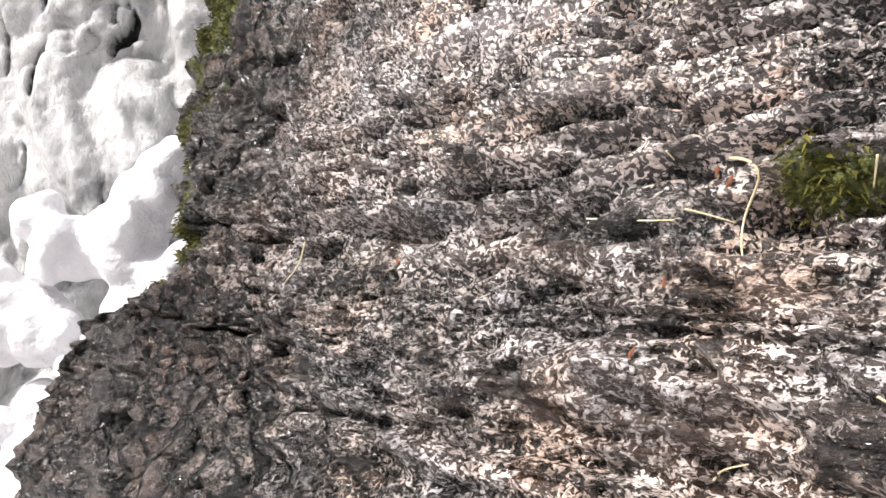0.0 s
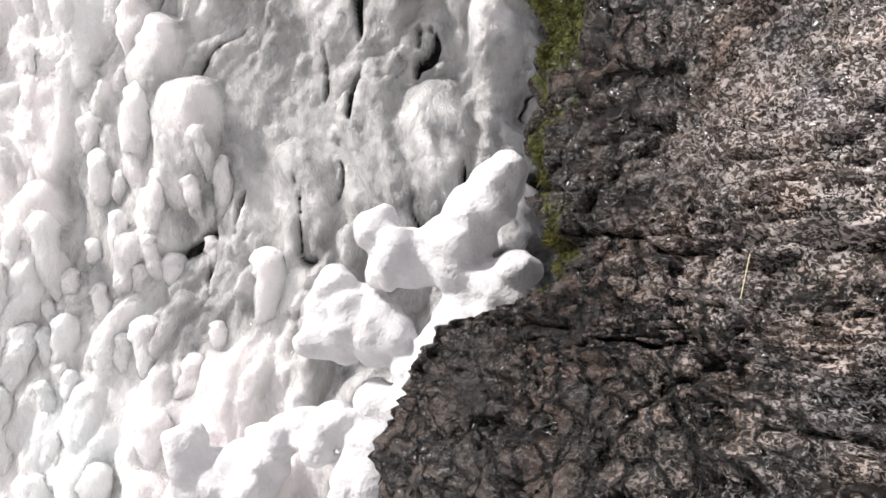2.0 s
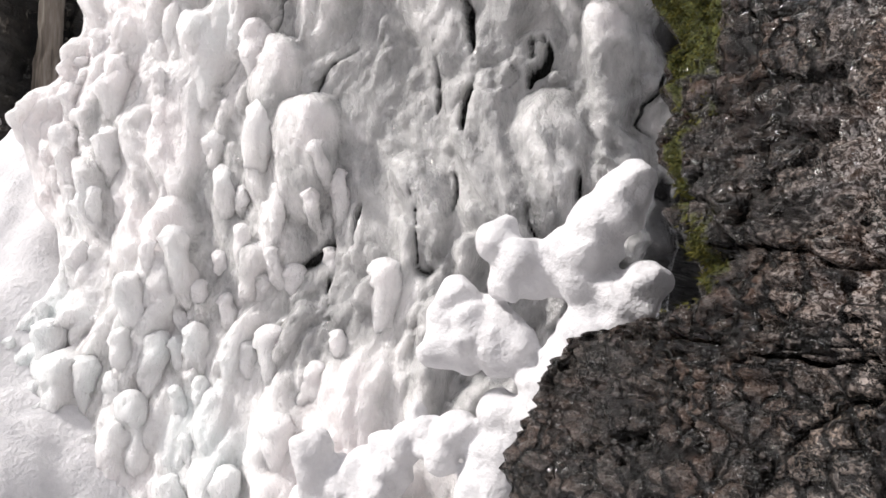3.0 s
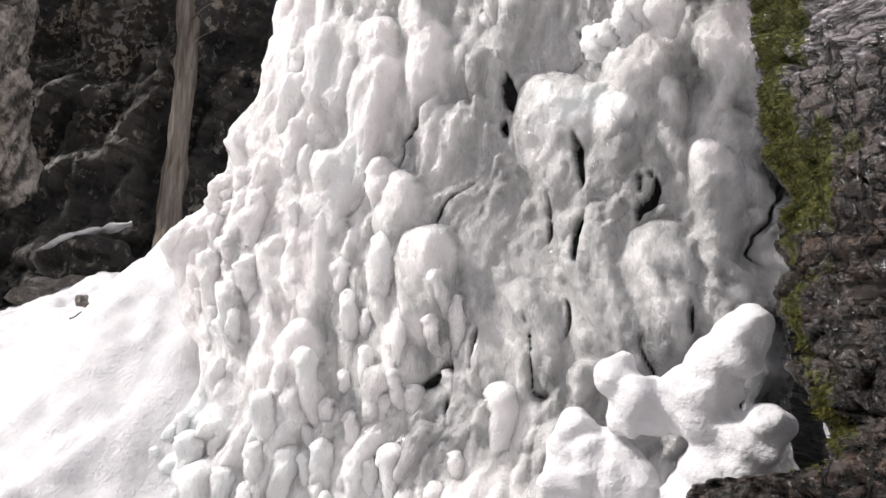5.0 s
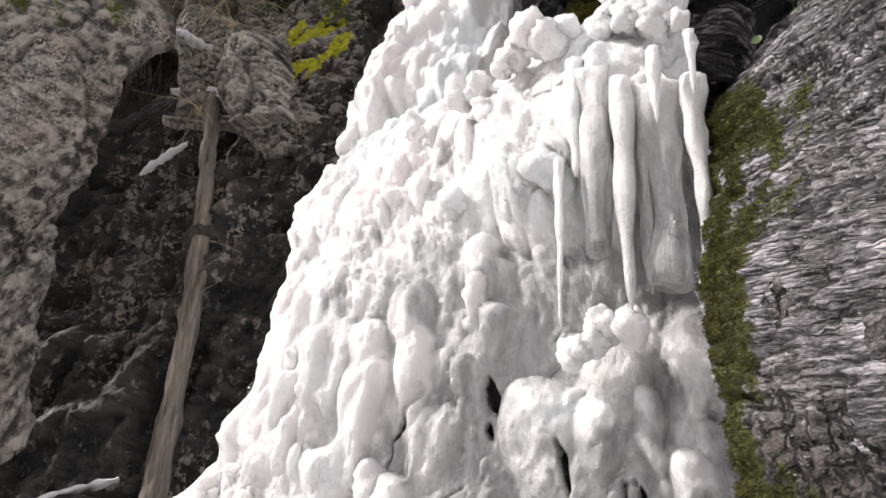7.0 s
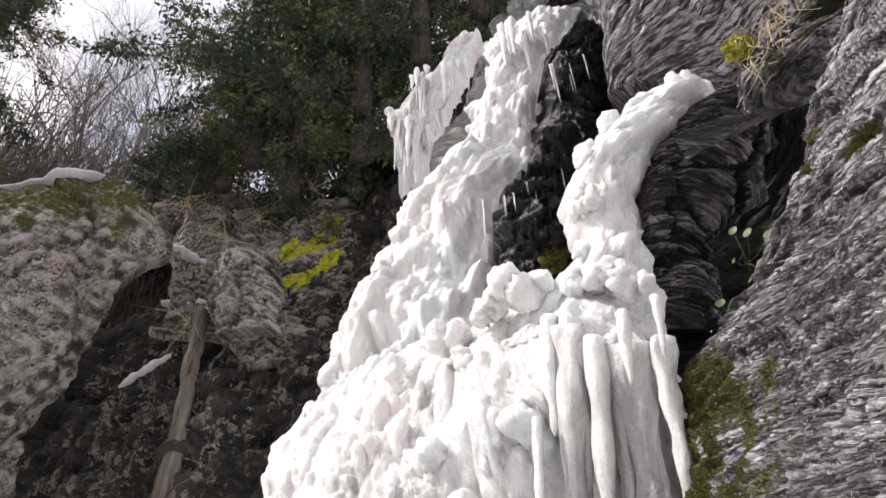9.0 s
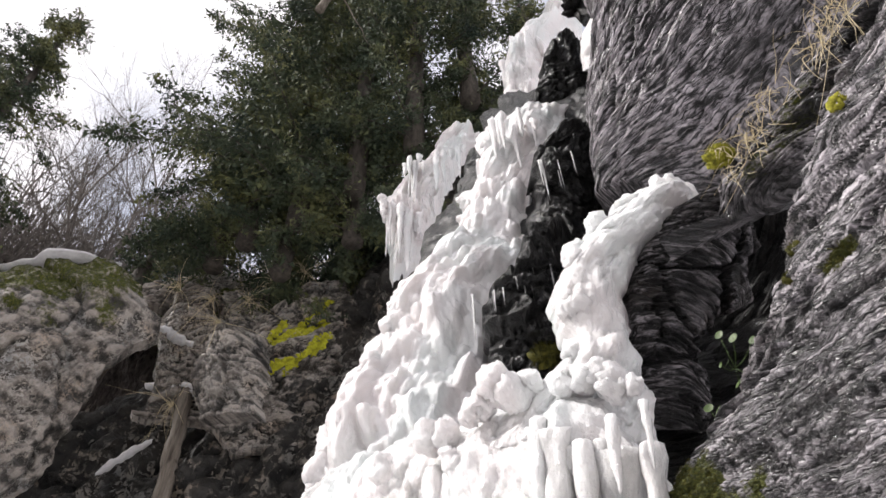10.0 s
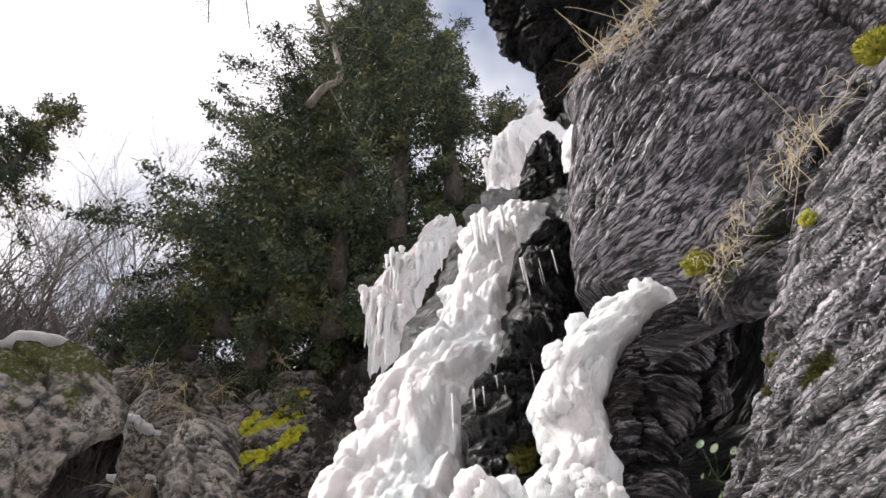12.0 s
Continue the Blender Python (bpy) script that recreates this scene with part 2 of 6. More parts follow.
def ice_material():
    m, n, l, b = material("ice", 0.22, 0.5)
    v = place(n, l, (1, 1, 0.5))
    fr = attribute(n, "frost")
    g = grain(n, l, v, 9, 6, 0.65, 0.4)
    f = ramp(n, l, value(n, l, "ADD", fr, value(n, l, "MULTIPLY", value(n, l, "SUBTRACT", g, 0.5), 0.8)), [(0.0, (0, 0, 0)), (1.0, (1, 1, 1))])
    # white with a faint rosy or greenish cast where the snow in it is thick, grey where it is clear
    cast = ramp(n, l, grain(n, l, v, 1.7, 3, 0.5), [(0.38, (0.82, 0.85, 0.845)), (0.52, (0.87, 0.84, 0.835)), (0.66, (0.875, 0.825, 0.82))])
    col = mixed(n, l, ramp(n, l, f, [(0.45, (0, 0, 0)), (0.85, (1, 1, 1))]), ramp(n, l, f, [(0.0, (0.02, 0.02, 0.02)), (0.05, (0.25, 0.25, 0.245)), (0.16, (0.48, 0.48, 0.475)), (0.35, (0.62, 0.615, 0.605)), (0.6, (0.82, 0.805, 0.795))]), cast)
    l.new(col, b.inputs["Base Color"])
    l.new(ramp(n, l, f, [(0.2, (0.07, 0.07, 0.07)), (0.9, (0.42, 0.42, 0.42))]), b.inputs["Roughness"])
    b.inputs["Subsurface Weight"].default_value = 0.85
    l.new(ramp(n, l, f, [(0.05, (0.3, 0.3, 0.3)), (0.4, (0, 0, 0))]), b.inputs["Transmission Weight"])
    b.inputs["IOR"].default_value = 1.31
    b.inputs["Subsurface Radius"].default_value = (1.0, 1.0, 1.0)
    b.inputs["Subsurface Scale"].default_value = 0.05
    h = value(n, l, "ADD", grain(n, l, v, 140, 3, 0.6), value(n, l, "MULTIPLY", grain(n, l, v, 30, 4, 0.55), 2.2))
    skin = bump(n, l, b, h, 1.0, 0.011)
    l.new(skin, b.inputs["Coat Normal"])
    b.inputs["Coat Weight"].default_value = 0.7
    b.inputs["Coat Roughness"].default_value = 0.06
    return m


ICE = ice_material()


def snow_material():
    m, n, l, b = material("snow", 0.75, 0.3)
    v = place(n, l)
    g = grain(n, l, v, 9, 8, 0.65)
    l.new(ramp(n, l, g, [(0.3, (0.52, 0.517, 0.53)), (0.7, (0.70, 0.69, 0.694))]), b.inputs["Base Color"])
    b.inputs["Subsurface Weight"].default_value = 0.4
    b.inputs["Subsurface Radius"].default_value = (1.0, 1.0, 1.0)
    b.inputs["Subsurface Scale"].default_value = 0.02
    bump(n, l, b, value(n, l, "ADD", grain(n, l, v, 9, 3), grain(n, l, v, 60, 2)), 0.5, 0.014)
    return m


SNOW = snow_material()


def plain_material(name, stops, scale, rough=0.8, bump_mm=3, stretch=(1, 1, 1)):
    m, n, l, b = material(name, rough, 0.3)
    v = place(n, l, stretch)
    g = grain(n, l, v, scale, 7, 0.65, 0.2)
    l.new(ramp(n, l, g, stops), b.inputs["Base Color"])
    bump(n, l, b, g, 0.8, bump_mm / 1000)
    return m


WOOD = plain_material("weathered_wood", [(0.3, (0.05, 0.04, 0.032)), (0.5, (0.17, 0.145, 0.12)), (0.75, (0.3, 0.27, 0.235))], 3.0, 0.85, 25, (4, 4, 0.35))
BARK = plain_material("bark", [(0.3, (0.03, 0.026, 0.022)), (0.7, (0.11, 0.095, 0.08))], 5.0, 0.9, 10, (2, 2, 0.6))
NEEDLES = plain_material("needles", [(0.32, (0.022, 0.036, 0.027)), (0.5, (0.06, 0.078, 0.042)), (0.68, (0.19, 0.19, 0.07))], 1.1, 0.7, 0)
STRAW = plain_material("dry_straw", [(0.3, (0.42, 0.33, 0.18)), (0.7, (0.75, 0.66, 0.46))], 20.0, 0.7, 1)
MOSS = plain_material("moss", [(0.3, (0.016, 0.016, 0.004)), (0.5, (0.06, 0.058, 0.009)), (0.75, (0.17, 0.148, 0.024))], 40.0, 0.95, 4)
LEAF = plain_material("green_leaf", [(0.3, (0.03, 0.06, 0.014)), (0.7, (0.08, 0.12, 0.03))], 15.0, 0.5, 1)
LICHEN = plain_material("yellow_lichen", [(0.3, (0.18, 0.17, 0.02)), (0.6, (0.5, 0.5, 0.03))], 12.0, 0.9, 3)
TWIG = plain_material("twigs", [(0.3, (0.10, 0.088, 0.08)), (0.7, (0.24, 0.212, 0.195))], 6.0, 0.9, 2)
LITTER = plain_material("leaf_litter", [(0.3, (0.02, 0.016, 0.012)), (0.55, (0.06, 0.048, 0.036)), (0.8, (0.12, 0.09, 0.065))], 1.5, 0.95, 40)
YELLOW_MOSS = plain_material("yellow_moss", [(0.3, (0.09, 0.085, 0.012)), (0.5, (0.24, 0.23, 0.025)), (0.75, (0.45, 0.44, 0.06))], 40.0, 0.95, 4)
RUST = plain_material("rust_leaf", [(0.3, (0.10, 0.035, 0.018)), (0.7, (0.2, 0.075, 0.035))], 60.0, 0.8, 1)


# ---- building blocks ----
def hashed(i, j, k, seed):
    h = (i.astype(np.int64) * 374761393 + j.astype(np.int64) * 668265263 + k.astype(np.int64) * 2147483647 + seed * 974634777) & 0xFFFFFFFF
    h = ((h ^ (h >> 13)) * 1274126177) & 0xFFFFFFFF
    h = ((h ^ (h >> 16)) * 668265263) & 0xFFFFFFFF
    return ((h ^ (h >> 15)) & 0xFFFFFF) / float(0xFFFFFF)


PERM = np.tile(np.random.default_rng(1234).permutation(256).astype(np.int32), 2)
LEVEL = np.random.default_rng(4321).random(256).astype(np.float32) * 2 - 1


def vnoise(x, y, z=0.0, seed=0):
    """Smooth value noise, -1 to 1."""
    flat = np.ndim(z) == 0
    x, y = np.broadcast_arrays(np.asarray(x, np.float32), np.asarray(y, np.float32))
    z = np.float32(z) if flat else np.asarray(z, np.float32)
    i, j, k = np.floor(x), np.floor(y), np.floor(z)
    a, b, c = (t * t * t * (t * (t * 6 - 15) + 10) for t in (x - i, y - j, z - k))
    i = (i.astype(np.int32) + seed * 37) & 255
    j = (j.astype(np.int32) + seed * 91) & 255
    k = (np.asarray(k).astype(np.int32) + seed * 13) & 255
    rows = [PERM[PERM[(i + di) & 255] + j] for di in (0, 1)], [PERM[PERM[(i + di) & 255] + ((j + 1) & 255)] for di in (0, 1)]
    at = lambda dj, di, dk: LEVEL[PERM[rows[dj][di] + ((k + dk) & 255)]]
    low = (at(0, 0, 0) * (1 - a) + at(0, 1, 0) * a) * (1 - b) + (at(1, 0, 0) * (1 - a) + at(1, 1, 0) * a) * b
    if flat and float(c) == 0.0:
        return low
    top = (at(0, 0, 1) * (1 - a) + at(0, 1, 1) * a) * (1 - b) + (at(1, 0, 1) * (1 - a) + at(1, 1, 1) * a) * b
    return low * (1 - c) + top * c


def fbm(x, y, z=0.0, octaves=4, seed=0, gain=0.5):
    total, amp = 0.0, 1.0
    for o in range(octaves):
        f = 2.03 ** o
        total = total + amp * vnoise(np.asarray(x) * f + 17.3 * o, np.asarray(y) * f - 9.1 * o, np.asarray(z) * f + 4.7 * o, seed + o)
        amp *= gain
    return total


def ridged(x, y, z=0.0, octaves=3, seed=0):
    total, amp = 0.0, 1.0
    for o in range(octaves):
        f = 2.1 ** o
        total = total + amp * (1 - np.abs(vnoise(np.asarray(x) * f + 11 * o, np.asarray(y) * f + 5 * o, np.asarray(z) * f, seed + o)) * 2)
        amp *= 0.5
    return total


def mesh_of(name, verts, faces, smooth=True):
    """A mesh from arrays of vertices and of triangles or quads."""
    verts, faces = np.asarray(verts, np.float32), np.asarray(faces, np.int32)
    me = bpy.data.meshes.new(name)
    n, k = faces.shape
    me.vertices.add(len(verts))
    me.vertices.foreach_set("co", verts.ravel())
    me.loops.add(n * k)
    me.loops.foreach_set("vertex_index", faces.ravel())
    me.polygons.add(n)
    me.polygons.foreach_set("loop_start", np.arange(0, n * k, k, dtype=np.int32))
    me.polygons.foreach_set("use_smooth", np.full(n, smooth))
    me.update(calc_edges=True)
    me.validate()
    return me


def put(name, me, mat, parent=None, label="", **tags):
    ob = new(name, me)
    me.materials.append(mat)
    if parent:
        ob.parent = parent
    return tagged(ob, label, **tags)


def thing(name, label, category, at=(0, 0, 0), **tags):
    e = new(name)
    e.location = at
    return tagged(e, label, category, **tags)


def layer(me, name, values):
    a = me.attributes.new(name, "FLOAT", "POINT")
    a.data.foreach_set("value", np.asarray(values, np.float32).ravel())


def spline(pts, t):
    """Monotone-ish cubic through the rows of pts at the parameters t in 0..1."""
    p = np.asarray(pts, float)
    n = len(p)
    gap = np.maximum(np.linalg.norm(np.diff(p, axis=0), axis=1), 1e-4)
    knots = np.concatenate([[0], np.cumsum(np.sqrt(gap))])
    knots /= knots[-1]
    t = np.asarray(t)
    i = np.clip(np.searchsorted(knots, t, side="right") - 1, 0, n - 2)
    w = knots[i + 1] - knots[i]
    s = ((t - knots[i]) / w)[:, None]
    w = w[:, None]
    slope = np.zeros_like(p)
    d = np.diff(p, axis=0) / np.diff(knots)[:, None]
    slope[1:-1] = 0.5 * (d[1:] + d[:-1])
    slope[0], slope[-1] = d[0], d[-1]
    h00, h10 = 2 * s ** 3 - 3 * s ** 2 + 1, s ** 3 - 2 * s ** 2 + s
    h01, h11 = -2 * s ** 3 + 3 * s ** 2, s ** 3 - s ** 2
    return h00 * p[i] + h10 * w * slope[i] + h01 * p[i + 1] + h11 * w * slope[i + 1]


def soften(a, n=2):
    """A small box blur that melts sharp creases."""
    for _ in range(n):
        p = np.pad(a, 1, mode="edge")
        a = (p[:-2, 1:-1] + p[2:, 1:-1] + p[1:-1, :-2] + p[1:-1, 2:] + 2 * p[1:-1, 1:-1]) / 6
    return a


def relief_shade_of(rel, n=24):
    """How far a place stands proud of its neighbours: dry and worn on the ribs, wet and crevice shade painted in the
    splits.
    """
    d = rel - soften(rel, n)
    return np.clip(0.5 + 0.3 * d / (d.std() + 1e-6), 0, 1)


class Sheet:
    """A body between a left and a right edge, given row by row from the foot to the top."""

    def __init__(self, rows, nu, nv, bulge=0.0, ragged=0.0, seed=0, power=4, sink=0.0):
        v = np.linspace(0, 1, nv)
        e = spline(rows, v)
        left, right = e[:, :3], e[:, 3:6]
        u = np.linspace(0, 1, nu)
        self.u, self.v = np.meshgrid(u, v)
        p = left[:, None] * (1 - u)[None, :, None] + right[:, None] * u[None, :, None]
        self.across = np.linalg.norm(right - left, axis=1)[:, None]
        self.s = (self.u - 0.5) * self.across
        mid = p[:, nu // 2]
        self.h = np.concatenate([[0], np.cumsum(np.linalg.norm(np.diff(mid, axis=0), axis=1))])[:, None] + 0 * self.u
        if ragged:
            side = (right - left) / self.across
            for edge, sign in ((0, -1), (1, 1)):
                w = np.clip(1 - np.abs(self.u - edge) * 3, 0, 1) ** 2
                jag = fbm(self.h * 2.2 / max(ragged * 8, 0.3), edge * 7.7 + seed, 0, 4, seed)
                p += (side[:, None] * sign) * (w * jag * ragged)[:, :, None]
        self.p = p
        self.n = self.normals(p)
        # a calm direction to grow in, so that the relief does not cross itself
        n = self.n.copy()
        for _ in range(3):
            pad = np.pad(n, ((nv // 12 + 1,) * 2, (0, 0), (0, 0)), mode="edge")
            c = np.cumsum(pad, axis=0)
            k = 2 * (nv // 12 + 1)
            n = (c[k:] - c[:-k]) / k
            n = n[:nv]
        self.n = n / np.linalg.norm(n, axis=2)[:, :, None]
        self.p = self.p + self.n * (bulge * (1 - np.abs(2 * self.u - 1) ** power) - sink)[:, :, None]

    @staticmethod
    def normals(p):
        a, b = np.gradient(p, axis=1), np.gradient(p, axis=0)
        n = np.cross(a, b)
        return n / np.maximum(np.linalg.norm(n, axis=2), 1e-9)[:, :, None]

    def build(self, name, relief, thick, layers=()):
        p = self.p + self.n * relief[:, :, None]
        nv, nu = relief.shape
        k = 5
        pad = lambda a: np.pad(a, ((k, k), (k, k)) + ((0, 0),) * (a.ndim - 2), mode="edge")
        q, n = pad(p), pad(self.n)
        iu = np.abs(np.clip(np.arange(-k, nu + k), 0, nu - 1) - np.arange(-k, nu + k))
        iv = np.abs(np.clip(np.arange(-k, nv + k), 0, nv - 1) - np.arange(-k, nv + k))
        back = np.maximum(iu[None, :], iv[:, None]) / k
        centre = p.mean(axis=(0, 1))
        q = q - n * (thick * np.sin(back * 1.57) ** 1.0 * np.where(back > 0, back, 0))[:, :, None]
        rows, cols = q.shape[:2]
        idx = np.arange(rows * cols).reshape(rows, cols)
        faces = np.stack([idx[:-1, :-1], idx[:-1, 1:], idx[1:, 1:], idx[1:, :-1]], -1).reshape(-1, 4)
        me = mesh_of(name, q.reshape(-1, 3), faces)
        for key, values in layers:
            layer(me, key, pad(np.asarray(values, float) + 0 * relief))
        return me


def knobs(sh, count, r, stretch, height, seed, lift=0.0, relief=None, s_range=None, h_range=None):
    """Rounded ice knobs that overlap like drops, each with a domed head and a longer body below."""
    rng = np.random.default_rng(seed)
    out = np.zeros_like(sh.s) if relief is None else relief
    frost = np.zeros_like(sh.s)
    s0, s1 = s_range or (sh.s.min(), sh.s.max())
    h0, h1 = h_range or (sh.h.min(), sh.h.max())
    hv = sh.h[:, 0]
    ws = sh.s + 0.12 * r * fbm(sh.s / r * 1.1, sh.h / r * 0.7, 0, 4, seed + 70)
    wh = sh.h + 0.3 * r * fbm(sh.s / r * 1.1, sh.h / r * 0.7, 5.5, 4, seed + 71)
    for _ in range(count):
        hc = rng.uniform(h0, h1)
        row = min(np.searchsorted(hv, hc), len(hv) - 1)
        half = sh.across[row, 0] / 2
        sc = rng.uniform(max(s0, -half), min(s1, half))
        rr = r * (0.5 + 0.9 * rng.random() ** 1.6)
        down = rr * stretch * rng.uniform(0.7, 1.5)
        lo, hi = np.searchsorted(hv, hc - down), np.searchsorted(hv, hc + rr)
        if hi - lo < 2:
            continue
        a = (ws[lo:hi] - sc + 0.08 * rr * np.sin((sh.h[lo:hi] - hc) / rr * 0.7 + rng.uniform(0, 6))) / rr
        dh = wh[lo:hi] - hc
        b = np.where(dh > 0, dh / rr, dh / down)
        a = a * np.where(dh < 0, 1 + 0.25 * -b, 1)
        q = 1 - a * a - b * b
        bump_h = (np.sqrt(np.maximum(q, 0)) * height * rng.uniform(0.6, 1.3) + lift * rng.uniform(-1, 1)) * (q > 0)
        part = out[lo:hi]
        better = bump_h > part
        part[better] = bump_h[better]
    return out


def tube(path, radii, sides=8, wobble=0.0, seed=0, cap=True):
    """Vertices and triangles of a tapered tube along a path."""
    path, radii = np.asarray(path, float), np.asarray(radii, float)
    n = len(path)
    d = np.gradient(path, axis=0)
    d /= np.maximum(np.linalg.norm(d, axis=1), 1e-9)[:, None]
    ref = np.array([0.31, 0.87, 0.38])
    a = np.cross(d, ref)
    a /= np.maximum(np.linalg.norm(a, axis=1), 1e-9)[:, None]
    b = np.cross(d, a)
    ang = np.linspace(0, 2 * np.pi, sides, endpoint=False)
    rad = radii[:, None] * np.ones(sides)
    if wobble:
        rad = rad * (1 + wobble * fbm(np.arange(n)[:, None] * 0.35, np.cos(ang)[None] * 1.2 + seed * 3.1, np.sin(ang)[None] * 1.2, 3, seed))
    ring = path[:, None] + rad[:, :, None] * (np.cos(ang)[None, :, None] * a[:, None] + np.sin(ang)[None, :, None] * b[:, None])
    v = ring.reshape(-1, 3)
    i = np.arange(n * sides).reshape(n, sides)
    q = np.stack([i[:-1], np.roll(i, -1, 1)[:-1], np.roll(i, -1, 1)[1:], i[1:]], -1).reshape(-1, 4)
    t = np.concatenate([q[:, [0, 1, 2]], q[:, [0, 2, 3]]])
    if cap:
        v = np.concatenate([v, path[:1], path[-1:]])
        lo, hi = len(v) - 2, len(v) - 1
        c0 = np.stack([np.full(sides, lo), np.roll(i[0], -1), i[0]], -1)
        c1 = np.stack([np.full(sides, hi), i[-1], np.roll(i[-1], -1)], -1)
        t = np.concatenate([t, c0, c1])
    return v, t


def join(pieces):
    vs, fs, base = [], [], 0
    for v, f in pieces:
        vs.append(v)
        fs.append(np.asarray(f) + base)
        base += len(v)
    return np.concatenate(vs), np.concatenate(fs)


# ---- ground ----
def ground():
    x = np.concatenate([np.linspace(-60, -12, 14), np.linspace(-11.6, -8.2, 14), np.linspace(-8, -1.5, 230), np.linspace(-1.3, 3, 22), np.linspace(4, 60, 14)])
    y = np.concatenate([np.linspace(-60, -6, 14), np.linspace(-5.5, -0.6, 14), np.linspace(-0.5, 5, 220), np.linspace(5.2, 9, 16), np.linspace(10, 60, 14)])
    gx, gy = np.meshgrid(x, y)
    # a snow cone heaped against the open side of the fall, flat towards the path
    w = np.interp(gx, [-11, -9, -6.1, -5.2, -4.6, -3.9, -3.4, -2.9, -2.5, -2.1, -1.7, 0], [0.5, 0.44, 0.64, 0.69, 0.8, 1.03, 1.15, 1.1, 0.75, 0.35, 0.12, 0.0])
    z = 0.25 + 0.9 * w * np.clip(gy - 0.6, 0, np.interp(gx, [-8, -5], [4.3, 2.6]))
    far = np.hypot(gx, gy)
    z = z + 0.05 * np.clip(far - 14, 0, 60)
    z = z + 0.08 * fbm(gx * 1.1, gy * 1.1, 0, 4, 3) + 0.035 * fbm(gx * 5, gy * 5, 0, 4, 9) + 0.012 * fbm(gx * 17, gy * 17, 0, 3, 10)
    idx = np.arange(gx.size).reshape(gx.shape)
    f = np.stack([idx[:-1, :-1], idx[:-1, 1:], idx[1:, 1:], idx[1:, :-1]], -1).reshape(-1, 4)
    me = mesh_of("ground", np.stack([gx, gy, z], -1).reshape(-1, 3), f)
    put("ground", me, SNOW, None, "trodden white snow slope below the frozen fall", category="ground", kind="structure")


ground()

# ---- right cliff ----
def plane_y(x, z):
    return 0.7215 - 1.034 * x + 0.39 * (z - 1.35)


EDGE = [(0.3, -0.90), (0.75, -0.83), (1.07, -0.77), (1.20, -0.70), (1.26, -0.55), (1.30, -0.44), (1.35, -0.43), (1.40, -0.48), (1.46, -0.505), (1.6, -0.515), (1.8, -0.525), (2.2, -0.54),
        (2.68, -0.52), (3.0, -0.48), (3.22, -0.42), (3.32, -0.22), (3.42, -0.03), (3.60, 0.12), (3.76, 0.27), (3.86, 0.38), (3.99, 0.51), (4.11, 0.66), (4.19, 0.82), (4.25, 0.98)]


def schist(sh, seed, fine=1.0, depth=1.0):
    """Foliated rock: overlapping split plates, long cracks, cross joints and wrinkles."""
    s, h = sh.s, sh.h
    warp = 0.045 * fbm(s * 2.2, h * 2.2, 0, 3, seed) + 0.010 * fbm(s * 9, h * 11, 0, 3, seed + 1)
    q = h + warp + 0.05 * s
    out = 0.05 * fbm(s * 1.2, q * 3.0 * fine, 0, 3, seed + 2)
    for number, deep, sd in ((8.0, 0.016, 3), (21.0, 0.012, 4), (50.0, 0.0045, 5)):
        f = q * number * fine + 0.9 * fbm(s * number * 0.16 * fine, q * number * 0.25 * fine, 0, 2, seed + sd)
        saw = 1 - (f - np.floor(f))
        plate = hashed(np.floor(f), np.floor(s * number * 0.22 * fine + 3 * vnoise(f * 0.3, s * 2, 0, seed + 9)), np.zeros_like(s), seed + sd)
        out = out + deep * (np.where(saw < 0.86, saw / 0.86, (1 - saw) / 0.14) - 0.5) * (0.35 + 0.9 * plate) + deep * 0.55 * (plate - 0.5)
    crack = vnoise(s * 1.1 * fine, q * 5.0 * fine, 0, seed + 21)
    out = out - 0.022 * np.exp(-(crack / 0.05) ** 2) * np.clip(0.3 + vnoise(s * 2, h * 2, 0, seed + 22), 0, 1)
    cross = vnoise(s * 6.0 * fine + 0.7 * fbm(s * 4, h * 4, 0, 2, seed + 4), h * 1.6 * fine, 0, seed + 23)
    out = out - 0.022 * np.exp(-(cross / 0.07) ** 2) * np.clip(0.75 + vnoise(s * 2.5, h * 3, 0, seed + 24) - sh.u * 1.1, 0, 1)
    lens = np.clip(ridged(s * 3.2 * fine, q * 17 * fine, 0, 3, seed + 31) - 0.55, 0, 1.2)
    out = out + 0.009 * lens + 0.0030 * fbm(s * 38 * fine, q * 75 * fine, 0, 3, seed + 8)
    return depth * out


def splinter(a, q, seed, deep):
    """Irregular broken terraces drawn out along a, coarse to fine; gives the relief and its painted shade."""
    q = q + 0.05 * fbm(a * 1.5, q * 3, 0, 3, seed)
    out, relief_shade = 0.0, 0.55
    for fa, fq, steps, part, sd, shade_part in ((0.45, 3.0, 5, 1.0, 3, 0.22), (1.1, 8.5, 4, 0.55, 4, 0.38), (3.0, 23.0, 3, 0.26, 5, 0.34)):
        n = 0.9 * fbm(a * fa, q * fq, 0, 3, seed + sd) + 0.25 * q * fq
        t = n * steps
        k = t - np.floor(t)
        edge = np.where(k < 0.78, k / 0.78, (1 - k) / 0.22)
        out = out + deep * part * (0.5 * n - 0.12 * q * fq + 0.5 * edge)
        relief_shade = relief_shade + shade_part * (edge - 0.5)
    rough = fbm(a * 14, q * 22, 0, 4, seed + 8, 0.6)
    wet = np.clip(fbm(a * 1.7, q * 1.7, 0, 3, seed + 12) - 0.1, 0, 0.4)
    return out + 0.08 * deep * rough, np.clip(relief_shade + 0.08 * rough - 0.5 * wet, 0, 1)


